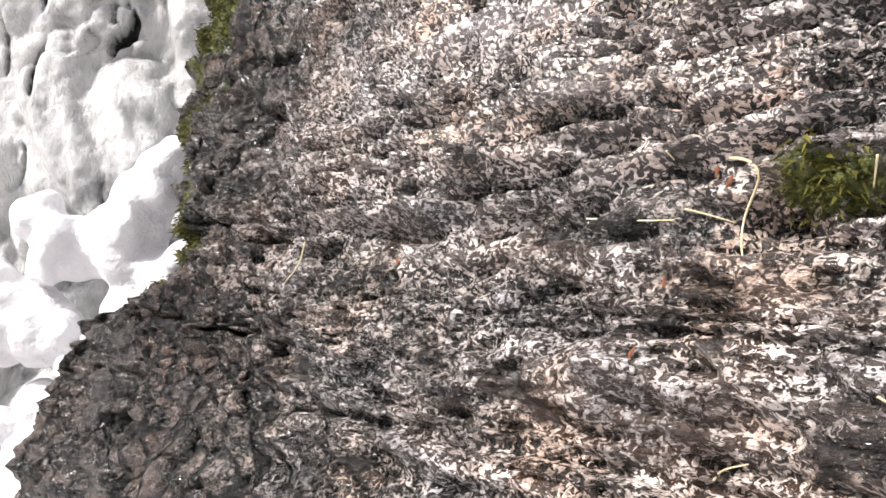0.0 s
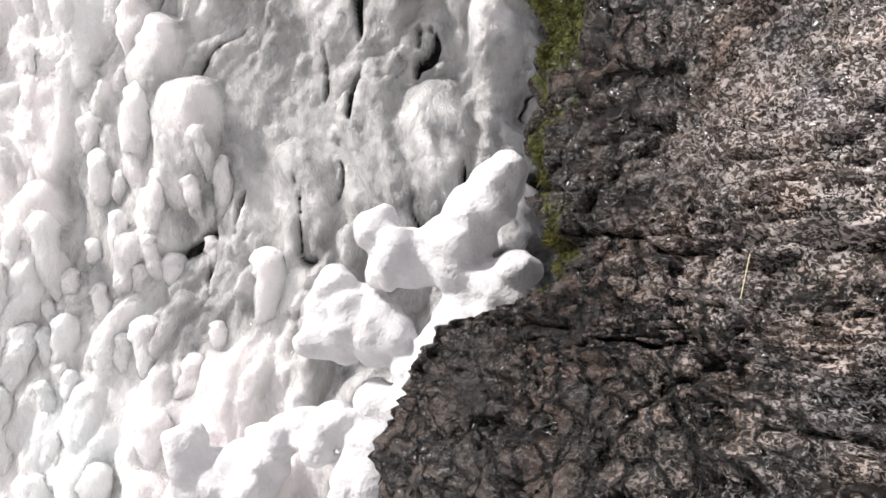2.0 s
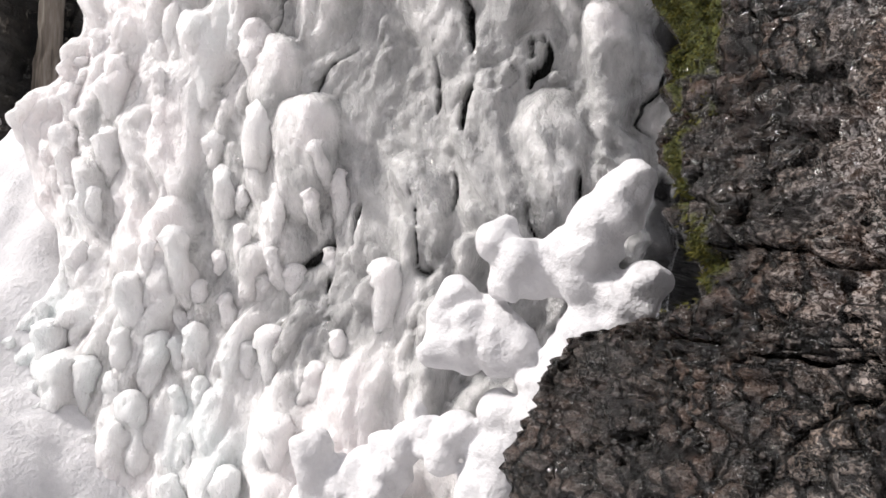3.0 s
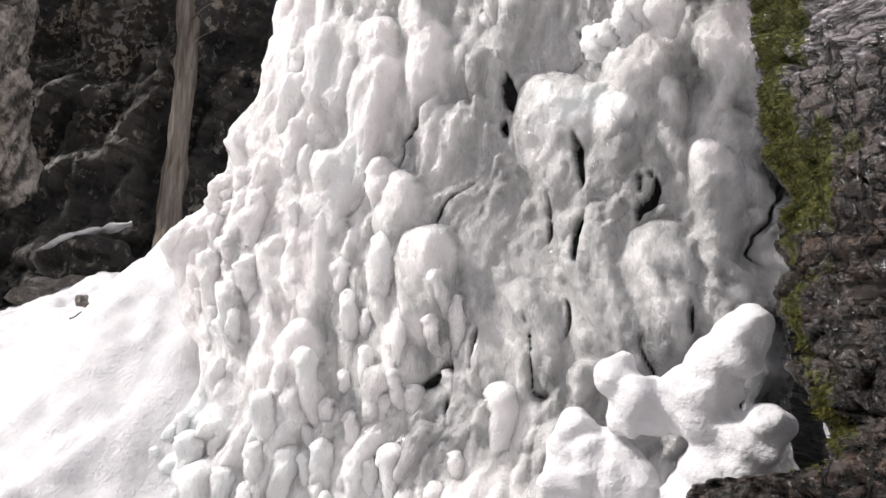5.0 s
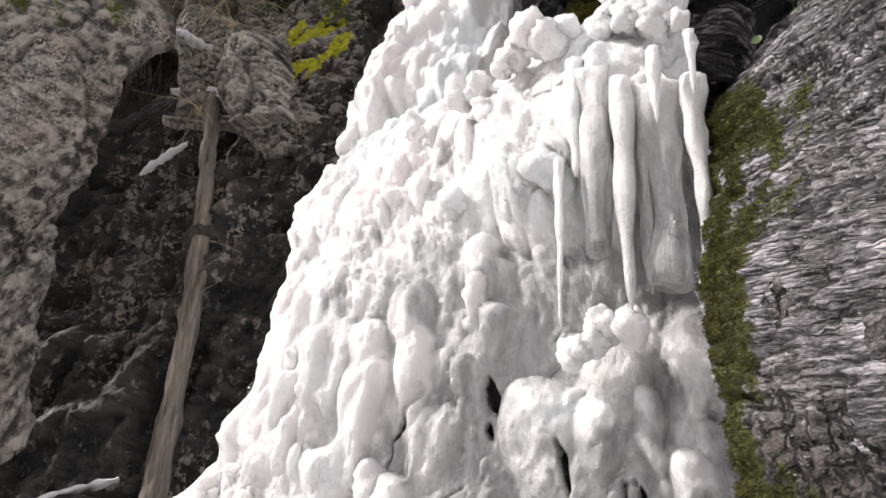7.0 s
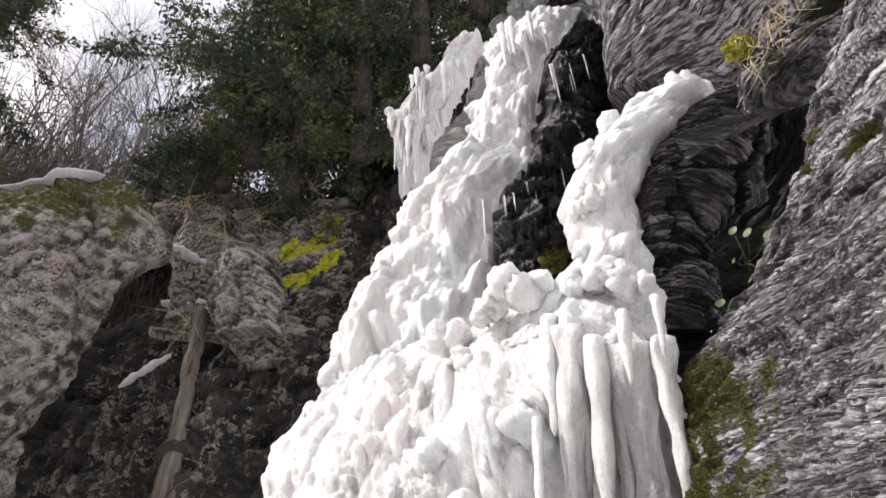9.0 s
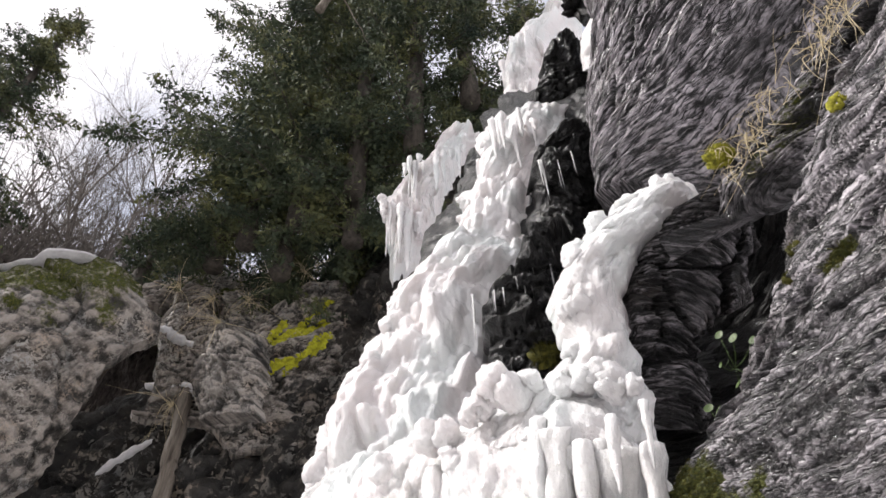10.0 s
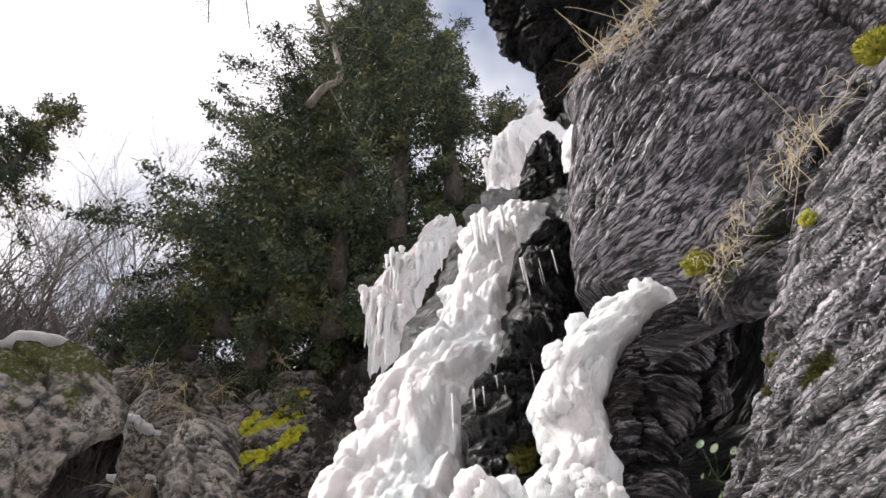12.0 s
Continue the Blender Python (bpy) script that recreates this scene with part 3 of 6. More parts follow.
def blocky(s, h, count, seed, deep, groove, width=0.02, tall=1.0):
    """Joint blocks of uneven height, parted by narrow grooves."""
    rng = np.random.default_rng(seed)
    f1, f2 = np.full(s.shape, 1e9), np.full(s.shape, 1e9)
    lift = np.zeros(s.shape)
    size = np.sqrt(max((np.ptp(s) * np.ptp(h)) / count, 1e-6))
    ws = s + 0.22 * size * fbm(s / size * 1.3, h / size * 1.3, 0, 4, seed)
    wh = h + 0.22 * size * fbm(s / size * 1.3, h / size * 1.3, 4.4, 4, seed + 1)
    for _ in range(count):
        cs, ch = rng.uniform(s.min(), s.max()), rng.uniform(h.min(), h.max())
        tilt = rng.normal(0, 0.35, 2)
        d = np.hypot(ws - cs, (wh - ch) / tall)
        up = deep * (rng.uniform(-1, 1) + (tilt[0] * (s - cs) + tilt[1] * (h - ch)) / size)
        near = d < f1
        f2 = np.where(near, f1, np.minimum(f2, d))
        lift = np.where(near, up, lift)
        f1 = np.where(near, d, f1)
    gap = np.exp(-((f2 - f1) / width) ** 2)
    return soften(lift, 2) - groove * gap, gap


right_cliff = thing("rock_cliff", "dark wet layered schist cliff with moss along its edge", "cliff")


def near_slab():
    rows = []
    for z, x in EDGE:
        zr, xr = z + 0.1 * max(z - 1.2, 0), float(np.interp(z, [1, 2, 4], [0.55, 0.8, 1.6]))
        rows.append((x, plane_y(x, z), z, xr, plane_y(xr, zr), zr))
    sh = Sheet(rows, 310, 620, 0.0, 0.02, 4)
    z = sh.p[:, :, 2]
    # lengths along the face and up it
    sh.s, sh.h = sh.p[:, :, 0] * 0.695 - sh.p[:, :, 1] * 0.719, z * 1.07
    rel = 0.7 * schist(sh, 3, 1.0, 1.0)
    across = lambda axes: [sh.p @ axis for axis in axes[:2]]
    beds, beds_shade = splinter(*across(LEVEL_AXES), 15, 0.042)
    ribs, ribs_shade = splinter(*across(NEAR_AXES), 5, 0.065)
    high = np.clip((z - 1.75) / 0.6, 0, 1)
    joints, seam = blocky(sh.s, sh.h, 300, 6, 0.012, 0.035, 0.008, 0.6)
    left = np.clip((-0.12 - sh.p[:, :, 0]) / 0.15, 0, 1)
    rel = (rel + beds * (1 - 0.5 * left) + joints * (0.25 + 0.75 * left)) * (1 - high) + ribs * high
    # broken, pitted surface low down
    pit = 0.012 * fbm(sh.s * 11, sh.h * 13, 0, 5, 71, 0.6) + 0.007 * ridged(sh.s * 16, sh.h * 22, 0, 3, 72)
    block = hashed(np.floor(sh.s * 9 + 1.5 * fbm(sh.s * 5, sh.h * 5, 0, 2, 73)), np.floor(sh.h * 13 + 1.5 * fbm(sh.s * 5, sh.h * 5, 2, 2, 74)), np.zeros_like(z), 75)
    rel = rel + (pit + soften(0.016 * (block - 0.5), 1)) * np.clip((2.4 - z) / 0.6, 0.25, 1)
    rel = rel - 0.022 * np.exp(-(vnoise(sh.s * 8 + 0.8 * fbm(sh.s * 5, sh.h * 5, 0, 2, 61), sh.h * 2.4, 0, 62) / 0.10) ** 2) * np.clip(1 - sh.u * 2.6, 0, 1) * (z < 2.2)
    edge = (sh.u * sh.across)
    rel = rel - 0.035 * np.exp(-edge / 0.03) - 0.05 * np.exp(-((edge - 0.13) / 0.025) ** 2) * np.clip(vnoise(sh.h * 2.2, 3.3, 0, 77) + 0.4, 0, 1) * (z < 1.9)
    reach = (0.05 + 0.12 * np.clip((z - 1.2) / 0.4, 0, 1) + 0.17 * np.clip(z - 1.7, 0, 1.2)) * (1 + 0.6 * fbm(sh.h * 3.5, 1.7, 0, 3, 12))
    moss = np.clip(1.25 - edge / reach, 0, 1) * np.clip((z - 1.15) * 2.5, 0, 1) * (0.95 + 0.65 * fbm(sh.s * 16, sh.h * 3.0, 0, 4, 15))
    moss = moss + 0.55 * np.clip(fbm(sh.s * 3, sh.h * 3, 0, 3, 44) - 0.55, 0, 1)
    moss = moss * np.clip((3.3 - z) * 6, 0, 1) * np.clip(sh.u * 40, 0.3, 1)
    moss = moss + 0.8 * np.exp(-((sh.p[:, :, 0] - 0.307) / 0.07) ** 2 - ((z - 3.39) / 0.08) ** 2) + 0.75 * np.exp(-((sh.p[:, :, 0] - 0.265) / 0.035) ** 2 - ((z - 1.388) / 0.025) ** 2)
    flecks = np.clip(1.0 - 1.1 * np.clip(z - 1.5, 0, 2), 0.10, 1) * np.clip((sh.p[:, :, 0] + 0.38) / 0.4, 0.08, 1)
    me = sh.build("near_slab", rel, 0.5, [("moss", moss), ("flecks", flecks), ("joint", np.clip(0.15 + 1.1 * left + 0.8 * fbm(sh.s * 3, sh.h * 3, 0, 3, 23), 0, 1)), ("relief_shade", (0.5 * relief_shade_of(rel) + 0.5 * beds_shade - 0.2 * left - 0.5 * seam * left) * (1 - high) + ribs_shade * high), ("dry", np.clip((z - 1.8) / 0.9, 0, 1) + 0.45 * np.clip((sh.p[:, :, 0] + 0.15) / 0.4, 0, 1) * np.clip((z - 1.25) / 0.5, 0, 1))])
    put("near_slab", me, ROCK_NEAR_MAT, right_cliff)
    # above a man's height the pale flecks end and the bare split rock begins
    me.materials.append(ROCK_HIGH_MAT)
    mid = np.zeros(len(me.polygons) * 3)
    me.polygons.foreach_get("center", mid)
    mid = mid.reshape(-1, 3)
    line = 2.15 + 0.35 * fbm(mid[:, 0] * 5, mid[:, 1] * 5, mid[:, 2] * 5, 4, 19)
    me.polygons.foreach_set("material_index", (mid[:, 2] > line).astype(np.int32))
    return sh.p + sh.n * rel[:, :, None], sh.n, moss


SLAB_P, SLAB_N, SLAB_MOSS = near_slab()


def rock_body(name, rows, nu, nv, bulge, thick, mat, seed, fine=1.0, depth=1.0, ragged=0.04, moss=0.0, parent=None, label="", power=3, extra=None, sink=0.0, bedded=False, axes=UPPER_AXES, blocks=None, turf=0.0):
    sh = Sheet(rows, nu, nv, bulge, ragged, seed, power, sink)
    if bedded:
        rel, relief_shade = splinter(sh.p @ axes[0] * fine, sh.p @ axes[1] * fine, seed, depth)
    else:
        rel = schist(sh, seed, fine, depth)
        relief_shade = None
    if extra:
        rel = rel + extra(sh)
    if relief_shade is None:
        relief_shade = relief_shade_of(rel)
    if blocks:
        lift, gap = blocky(sh.s, sh.h, blocks[0], seed + 5, *blocks[1:])
        rel, relief_shade = rel + lift, np.clip(relief_shade - 0.5 * gap, 0, 1)
    m = moss + 0.5 * np.clip(fbm(sh.s * 1.5, sh.h * 1.5, 0, 3, seed + 40) - 0.45, 0, 1)
    m = m * np.clip(np.minimum(sh.u, 1 - sh.u) * 12, 0, 1) * np.clip(np.minimum(sh.v, 1 - sh.v) * 12, 0, 1)
    m = m + turf * np.clip((sh.v - 0.78 + 0.06 * fbm(sh.s * 1.3, sh.h * 1.3, 0, 4, seed + 44)) / 0.1, 0, 1)
    me = sh.build(name, rel, thick, [("moss", m), ("flecks", 1.0), ("relief_shade", relief_shade)])
    put(name, me, mat, parent, label)
    return sh.p + sh.n * rel[:, :, None], sh


ROCK_NOSE = [(-0.5, 2.42, 3.82, -0.31, 2.8, 3.99), (-0.46, 2.32, 4.02, -0.24, 2.58, 4.15), (-0.43, 2.15, 4.13, -0.18, 2.45, 4.25), (-0.41, 2.06, 4.26, -0.05, 2.4, 4.32), (-0.35, 1.99, 4.38, 0.12, 2.43, 4.41),
             (-0.25, 1.95, 4.49, 0.22, 2.34, 4.56), (-0.11, 1.96, 4.65, 0.26, 2.24, 4.69), (0.04, 2.0, 4.78, 0.25, 2.11, 4.83)]
ROCK_UPPER = [(-0.46, 2.72, 5.71, 0.13, 2.47, 5.12), (-0.45, 2.7, 6.09, 0.26, 2.45, 5.35), (-0.38, 2.75, 6.56, 0.49, 2.36, 5.59), (-0.32, 2.77, 7.17, 0.78, 2.26, 5.79), (-0.16, 2.59, 7.58, 1.12, 2.12, 6.04),
              (-0.08, 2.38, 7.92, 1.42, 2.06, 6.22), (-0.01, 2.23, 8.21, 1.76, 2.06, 6.25), (0.29, 2.04, 8.42, 2.23, 2.08, 6.49), (0.74, 1.96, 8.59, 2.62, 1.96, 6.8), (1.25, 1.9, 8.77, 2.99, 1.73, 7.16), (1.93, 1.54, 9.43, 3.55, 1.58, 7.53)]
ROCK_OVER = [(-0.2, 3.36, 10.24, -0.02, 3.41, 10.26), (-0.29, 3.1, 10.5, 0.32, 2.97, 10.27), (-0.25, 2.86, 10.67, 0.73, 2.72, 10.3), (-0.39, 2.46, 10.76, 1.07, 2.51, 10.28), (-0.41, 2.06, 10.89, 1.52, 2.19, 10.37), (-0.27, 1.47, 10.94, 1.81, 1.56, 10.36)]
rock_body("nose_boulder", ROCK_NOSE, 190, 230, 0.16, 0.5, ROCK_HIGH_MAT, 31, 1.3, 0.06, 0.04, 0.12, right_cliff, "", 2.5, None, 0.06, True, NEAR_AXES, (9, 0.05, 0.07, 0.022))
rock_body("upper_slab", ROCK_UPPER, 330, 380, 0.45, 1.0, ROCK_UP_MAT, 37, 1.0, 0.06, 0.06, 0.0, right_cliff, "", 2.5, None, 0.1, True, UPPER_AXES, (7, 0.07, 0.04, 0.03, 1.6))
CAVE = [(-0.62, 3.25, 4.11, 0.06, 3.16, 3.87), (-0.41, 3.05, 4.42, 0.15, 3.03, 4.22), (-0.22, 2.95, 4.77, 0.37, 2.89, 4.49), (-0.04, 2.75, 5.08, 0.62, 2.67, 4.69), (0.11, 2.43, 5.2, 0.77, 2.37, 4.81)]
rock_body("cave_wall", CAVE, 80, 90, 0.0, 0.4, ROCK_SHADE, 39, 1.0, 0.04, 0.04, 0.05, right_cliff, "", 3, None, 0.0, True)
def rough_lumps(sh):
    return 0.10 * fbm(sh.s * 4, sh.h * 4, 0, 5, 97) + 0.05 * ridged(sh.s * 7, sh.h * 9, 0, 3, 98)


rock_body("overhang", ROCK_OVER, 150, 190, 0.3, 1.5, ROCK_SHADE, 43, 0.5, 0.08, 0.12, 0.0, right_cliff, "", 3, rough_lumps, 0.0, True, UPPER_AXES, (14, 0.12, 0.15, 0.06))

MID_LEDGE = [(0.17, 1.91, 4.57, 0.21, 1.99, 4.47), (0.22, 1.73, 4.52, 0.41, 1.72, 4.28), (0.37, 1.58, 4.58, 0.70, 1.45, 4.39), (0.56, 1.48, 4.69, 0.87, 1.33, 4.50),
             (0.78, 1.39, 4.80, 1.05, 1.22, 4.61), (1.02, 1.31, 4.91, 1.26, 1.10, 4.74), (1.25, 1.23, 5.02, 1.56, 1.02, 4.87)]
rock_body("mid_ledge", MID_LEDGE, 110, 300, 0.06, 0.4, ROCK_HIGH_MAT, 47, 1.1, 0.04, 0.05, 0.18, right_cliff, "", 3, None, 0.05, True, NEAR_AXES, (10, 0.04, 0.05, 0.025))
CLIFF_BACK = [(-3.68, 2.42, 0.68, -0.40, 3.01, 0.94), (-3.10, 2.56, 2.80, -0.30, 2.98, 2.53), (-2.60, 2.73, 4.0, 0.0, 2.65, 3.55), (-2.57, 3.37, 5.35, 0.5, 2.75, 4.19),
              (-2.8, 4.01, 7.25, 0.8, 2.75, 4.96), (-2.2, 4.23, 9.26, 1.0, 2.75, 5.79), (-1.60, 4.45, 11.08, 0.9, 3.40, 7.98), (-1.48, 5.3, 12.6, 0.74, 3.58, 9.21)]
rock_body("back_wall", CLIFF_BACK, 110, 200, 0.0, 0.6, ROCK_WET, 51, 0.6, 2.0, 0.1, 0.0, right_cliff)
WET_A = [(-1.42, 2.85, 4.56, -0.90, 3.03, 4.55), (-1.38, 2.61, 4.81, -0.80, 2.85, 4.80), (-1.34, 2.52, 5.00, -0.80, 2.75, 4.99), (-1.19, 2.45, 5.21, -0.75, 2.62, 5.20),
         (-1.06, 2.46, 5.35, -0.75, 2.53, 5.37), (-0.90, 2.49, 5.49, -0.70, 2.54, 5.50)]
WET_B = [(-1.14, 3.42, 6.32, -0.60, 3.62, 6.31), (-0.99, 3.04, 6.69, -0.50, 3.40, 6.57), (-0.96, 2.88, 6.80, -0.34, 3.14, 6.79), (-0.78, 2.80, 7.02, -0.26, 3.02, 7.01), (-0.40, 2.87, 7.19, -0.20, 2.92, 7.19)]
WET_C = [(-1.03, 3.90, 9.66, -0.25, 4.25, 9.62), (-0.83, 3.73, 9.92, -0.15, 4.02, 9.90), (-0.60, 3.60, 10.06, -0.1, 3.77, 10.07), (-0.40, 3.63, 10.21, -0.15, 3.70, 10.22)]
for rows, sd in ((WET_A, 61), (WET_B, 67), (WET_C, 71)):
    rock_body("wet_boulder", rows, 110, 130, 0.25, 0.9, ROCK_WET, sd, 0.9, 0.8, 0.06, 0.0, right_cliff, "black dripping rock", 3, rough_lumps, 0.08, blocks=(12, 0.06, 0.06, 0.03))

# ---- frozen fall ----
fall = thing("frozen_waterfall", "white and grey frozen waterfall of bulbous ice over dark rock", "frozen waterfall")
ICE_LOWER = [(-2.74, 1.47, 0.22, -0.5, 1.73, 0.22), (-2.85, 1.62, 0.92, -0.5, 1.92, 1.06), (-2.64, 1.74, 1.34, -0.5, 1.94, 1.42), (-2.86, 1.78, 1.9, -0.49, 2.0, 1.8), (-2.69, 1.83, 2.21, -0.46, 2.0, 2.08), (-2.51, 1.84, 2.73, -0.43, 2.0, 2.46), (-2.52, 2.0, 3.29, -0.45, 1.99, 2.86), (-2.54, 2.24, 3.78, -0.51, 1.98, 3.17), (-2.42, 2.43, 4.2, -0.56, 1.98, 3.48), (-2.12, 2.6, 4.42, -0.6, 2.04, 3.78)]


def frost_of(rel, sh, seed, base=0.75):
    lo, hi = np.percentile(rel, 4), np.percentile(rel, 60)
    return base + 0.35 * np.clip((rel - lo) / (hi - lo + 1e-6), 0, 1) - 0.3


# broad single knobs: place, radius, stretch
KNOBS = [(-0.71, 2.06, 2.02, 0.075, 3.5), (-0.82, 1.98, 2.26, 0.07, 2.5), (-0.58, 1.95, 2.42, 0.15, 0.9), (-0.92, 1.94, 2.45, 0.15, 1.5), (-0.89, 1.99, 1.68, 0.15, 1.2), (-1.87, 1.74, 2.64, 0.09, 2.0), (-1.65, 1.77, 2.57, 0.1, 2.0), (-1.19, 1.89, 2.25, 0.16, 1.3), (-1.01, 1.95, 2.22, 0.11, 1.5), (-1.66, 1.86, 1.76, 0.12, 1.5), (-2.15, 1.82, 1.48, 0.1, 2.0), (-1.35, 1.82, 2.65, 0.076, 1.5), (-1.78, 1.85, 2.01, 0.11, 1.5), (-2.09, 1.8, 2.14, 0.09, 1.8), (-1.01, 1.65, 2.94, 0.17, 1.2), (-1.4, 1.67, 2.95, 0.09, 2.0), (-1.22, 1.66, 3.14, 0.11, 1.0)]
# near-black gaps painted as shaded openings to wet rock: place, half width, half height
GAPS = [(-1.35, 1.84, 2.34, 0.043, 0.065), (-1.39, 1.85, 2.22, 0.054, 0.03), (-1.24, 1.95, 1.93, 0.021, 0.084), (-1.12, 1.97, 2.08, 0.025, 0.084), (-1.12, 2.03, 1.84, 0.023, 0.074), (-1.17, 2.01, 1.59, 0.019, 0.062), (-0.92, 2.01, 1.94, 0.02, 0.071), (-1.46, 1.93, 1.5, 0.019, 0.074), (-1.29, 2.02, 1.5, 0.013, 0.032), (-1.53, 1.94, 1.28, 0.017, 0.063), (-0.78, 2.11, 1.61, 0.016, 0.049)]


def ice_lower():
    sh = Sheet(ICE_LOWER, 380, 590, 0.05, 0.05, 7, 4, 0.07)
    x, z = sh.p[:, :, 0], sh.p[:, :, 2]
    flow = 0.02 * fbm(sh.s * 9, sh.h * 1.6, 0, 4, 51) + 0.03 * fbm(sh.s * 3.5, sh.h * 2.2, 0, 3, 52)
    k = knobs(sh, 150, 0.095, 2.8, 0.075, 12, 0.03, np.full_like(sh.s, -0.015))
    k = np.maximum(k, knobs(sh, 420, 0.048, 2.3, 0.034, 13, 0.012, np.full_like(sh.s, -0.02)) + 0.35 * k)
    k = np.maximum(k, knobs(sh, 1500, 0.024, 1.6, 0.022, 14, 0.008, np.full_like(sh.s, -0.01)) + 0.75 * k)
    mid = np.clip((sh.u - 0.2) / 0.35, 0, 1) * np.clip((z - 1.2) / 0.5, 0, 1)
    k = soften(k, 1) * (1 - 0.25 * mid) + flow
    heads = np.zeros_like(k)
    wx, wz = x + 0.03 * fbm(x * 7, z * 5, 0, 3, 31), z + 0.03 * fbm(x * 7, z * 5, 3, 3, 32)
    for kx, ky, kz, r, st in KNOBS:
        a, dz = (wx - kx) / r, wz - kz - 0.2 * r
        b = np.where(dz > 0, dz / r, dz / (r * (1 + st)))
        q = 1 - (a * np.where(dz < 0, 1 + 0.3 * b * b, 1)) ** 2 - b * b
        lump = np.maximum(q, 0) ** 0.6 * min(0.9 * r, 0.075) + 0.02 * (q > 0)
        heads = np.where(lump > k, np.clip(q * 1.5, 0, 1) * np.clip(0.8 + dz / r, 0, 1), heads)
        k = np.maximum(k, lump)
    inside = lambda a, b, t, soft: np.clip((t - a) / soft, 0, 1) * np.clip((b - t) / soft, 0, 1)
    cornice = inside(-1.6, 0, x, 0.3) * np.clip((z + 0.09 * fbm(x * 6, z * 2, 1, 3, 35) - 3.0) / 0.26, 0, 1) * np.clip((4.1 - z) / 0.5, 0, 1)
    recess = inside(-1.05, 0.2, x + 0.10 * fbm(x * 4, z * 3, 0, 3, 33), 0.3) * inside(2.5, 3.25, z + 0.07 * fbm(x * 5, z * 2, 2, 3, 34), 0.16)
    rel = 0.03 * fbm(sh.s * 2.5, sh.h * 1.2, 0, 3, 5) + k * (1 - 0.8 * recess) + 0.010 * fbm(sh.s * 18, sh.h * 9, 0, 4, 6) + 0.004 * fbm(sh.s * 60, sh.h * 40, 0, 3, 16) + 0.2 * cornice - 0.1 * recess
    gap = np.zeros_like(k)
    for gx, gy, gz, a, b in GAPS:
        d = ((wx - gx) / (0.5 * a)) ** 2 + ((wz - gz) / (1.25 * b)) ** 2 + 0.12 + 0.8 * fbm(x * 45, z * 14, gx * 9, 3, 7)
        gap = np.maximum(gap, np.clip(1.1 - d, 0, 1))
    # narrow upright slits between the clear columns, their shade put into frost
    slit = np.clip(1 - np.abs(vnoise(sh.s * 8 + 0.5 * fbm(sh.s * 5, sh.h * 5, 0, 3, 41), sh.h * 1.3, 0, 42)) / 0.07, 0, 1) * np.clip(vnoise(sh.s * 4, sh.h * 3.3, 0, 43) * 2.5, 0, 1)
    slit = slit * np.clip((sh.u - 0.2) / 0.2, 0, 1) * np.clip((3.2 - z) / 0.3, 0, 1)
    # broken dark chinks where the ice ends short of the slab, painted shade
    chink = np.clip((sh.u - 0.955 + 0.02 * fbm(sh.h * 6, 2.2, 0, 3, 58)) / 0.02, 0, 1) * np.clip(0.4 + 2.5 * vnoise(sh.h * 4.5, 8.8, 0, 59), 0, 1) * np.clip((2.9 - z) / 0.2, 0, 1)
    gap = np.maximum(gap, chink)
    rel = soften(rel - 0.10 * gap - 0.045 * slit, 1)
    # thin clear ice towards the rock side, frosted snow ice on the open side
    clear = np.clip((sh.u - 0.13) * 1.5, 0, 0.66) * np.clip((3.35 - z) / 0.5, 0, 1) * np.clip((z - 0.7) / 0.5, 0, 1)
    # Shade of creases and of the hollow under the lip also goes into frost
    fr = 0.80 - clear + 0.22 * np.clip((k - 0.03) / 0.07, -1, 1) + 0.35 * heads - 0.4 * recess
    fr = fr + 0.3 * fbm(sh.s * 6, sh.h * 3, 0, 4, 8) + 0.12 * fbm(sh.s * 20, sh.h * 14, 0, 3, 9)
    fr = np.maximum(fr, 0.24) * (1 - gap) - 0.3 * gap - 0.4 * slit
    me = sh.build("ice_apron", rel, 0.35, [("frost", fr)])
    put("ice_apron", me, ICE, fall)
    # rounded ice fingers that stand on the apron, thickest on its open side and at its foot
    rng = np.random.default_rng(77)
    q = sh.p + sh.n * rel[:, :, None]
    chance = np.clip(1.0 - 1.3 * np.abs(sh.u - 0.15), 0.12, 1) + 0.9 * np.clip((1.9 - z) / 0.5, 0, 1) * np.clip(1.25 - 1.3 * sh.u, 0, 1)
    chance = chance * np.clip((2.3 - z) / 0.6, 0.05, 1) * (sh.u > 0.02) * (sh.u < 0.62) * (z < 4.1) * (gap < 0.1)
    taken = []
    for c in rng.choice(chance.size, 2600, replace=False, p=(chance / chance.sum()).ravel()):
        at, nn = q.reshape(-1, 3)[c], sh.n.reshape(-1, 3)[c]
        r = 0.026 + 0.034 * rng.random() ** 1.5
        if len(taken) >= 90 or any(np.hypot(at[0] - o[0], 0.5 * (at[2] - o[2])) < 0.85 * (r + o[3]) for o in taken):
            continue
        taken.append((*at, r))
        long = r * rng.uniform(4.5, 8.0)
        axis = np.array([rng.normal(0, 0.09), -0.12 + rng.normal(0, 0.08), 1.0])
        t = np.sin(np.linspace(0, np.pi / 2, 20))
        path = at - nn * (1.5 - 1.45 * np.clip(t[:, None] * 1.7, 0, 1) ** 0.8) * r + axis * ((t - 0.7) * long)[:, None] + np.stack([0.18 * r * np.sin(t * 5 + c), 0 * t, 0 * t], -1)
        dome = np.sqrt(np.clip(1 - np.clip((t - (1 - r / long)) / (r / long), 0, 1) ** 2, 0.01, 1))
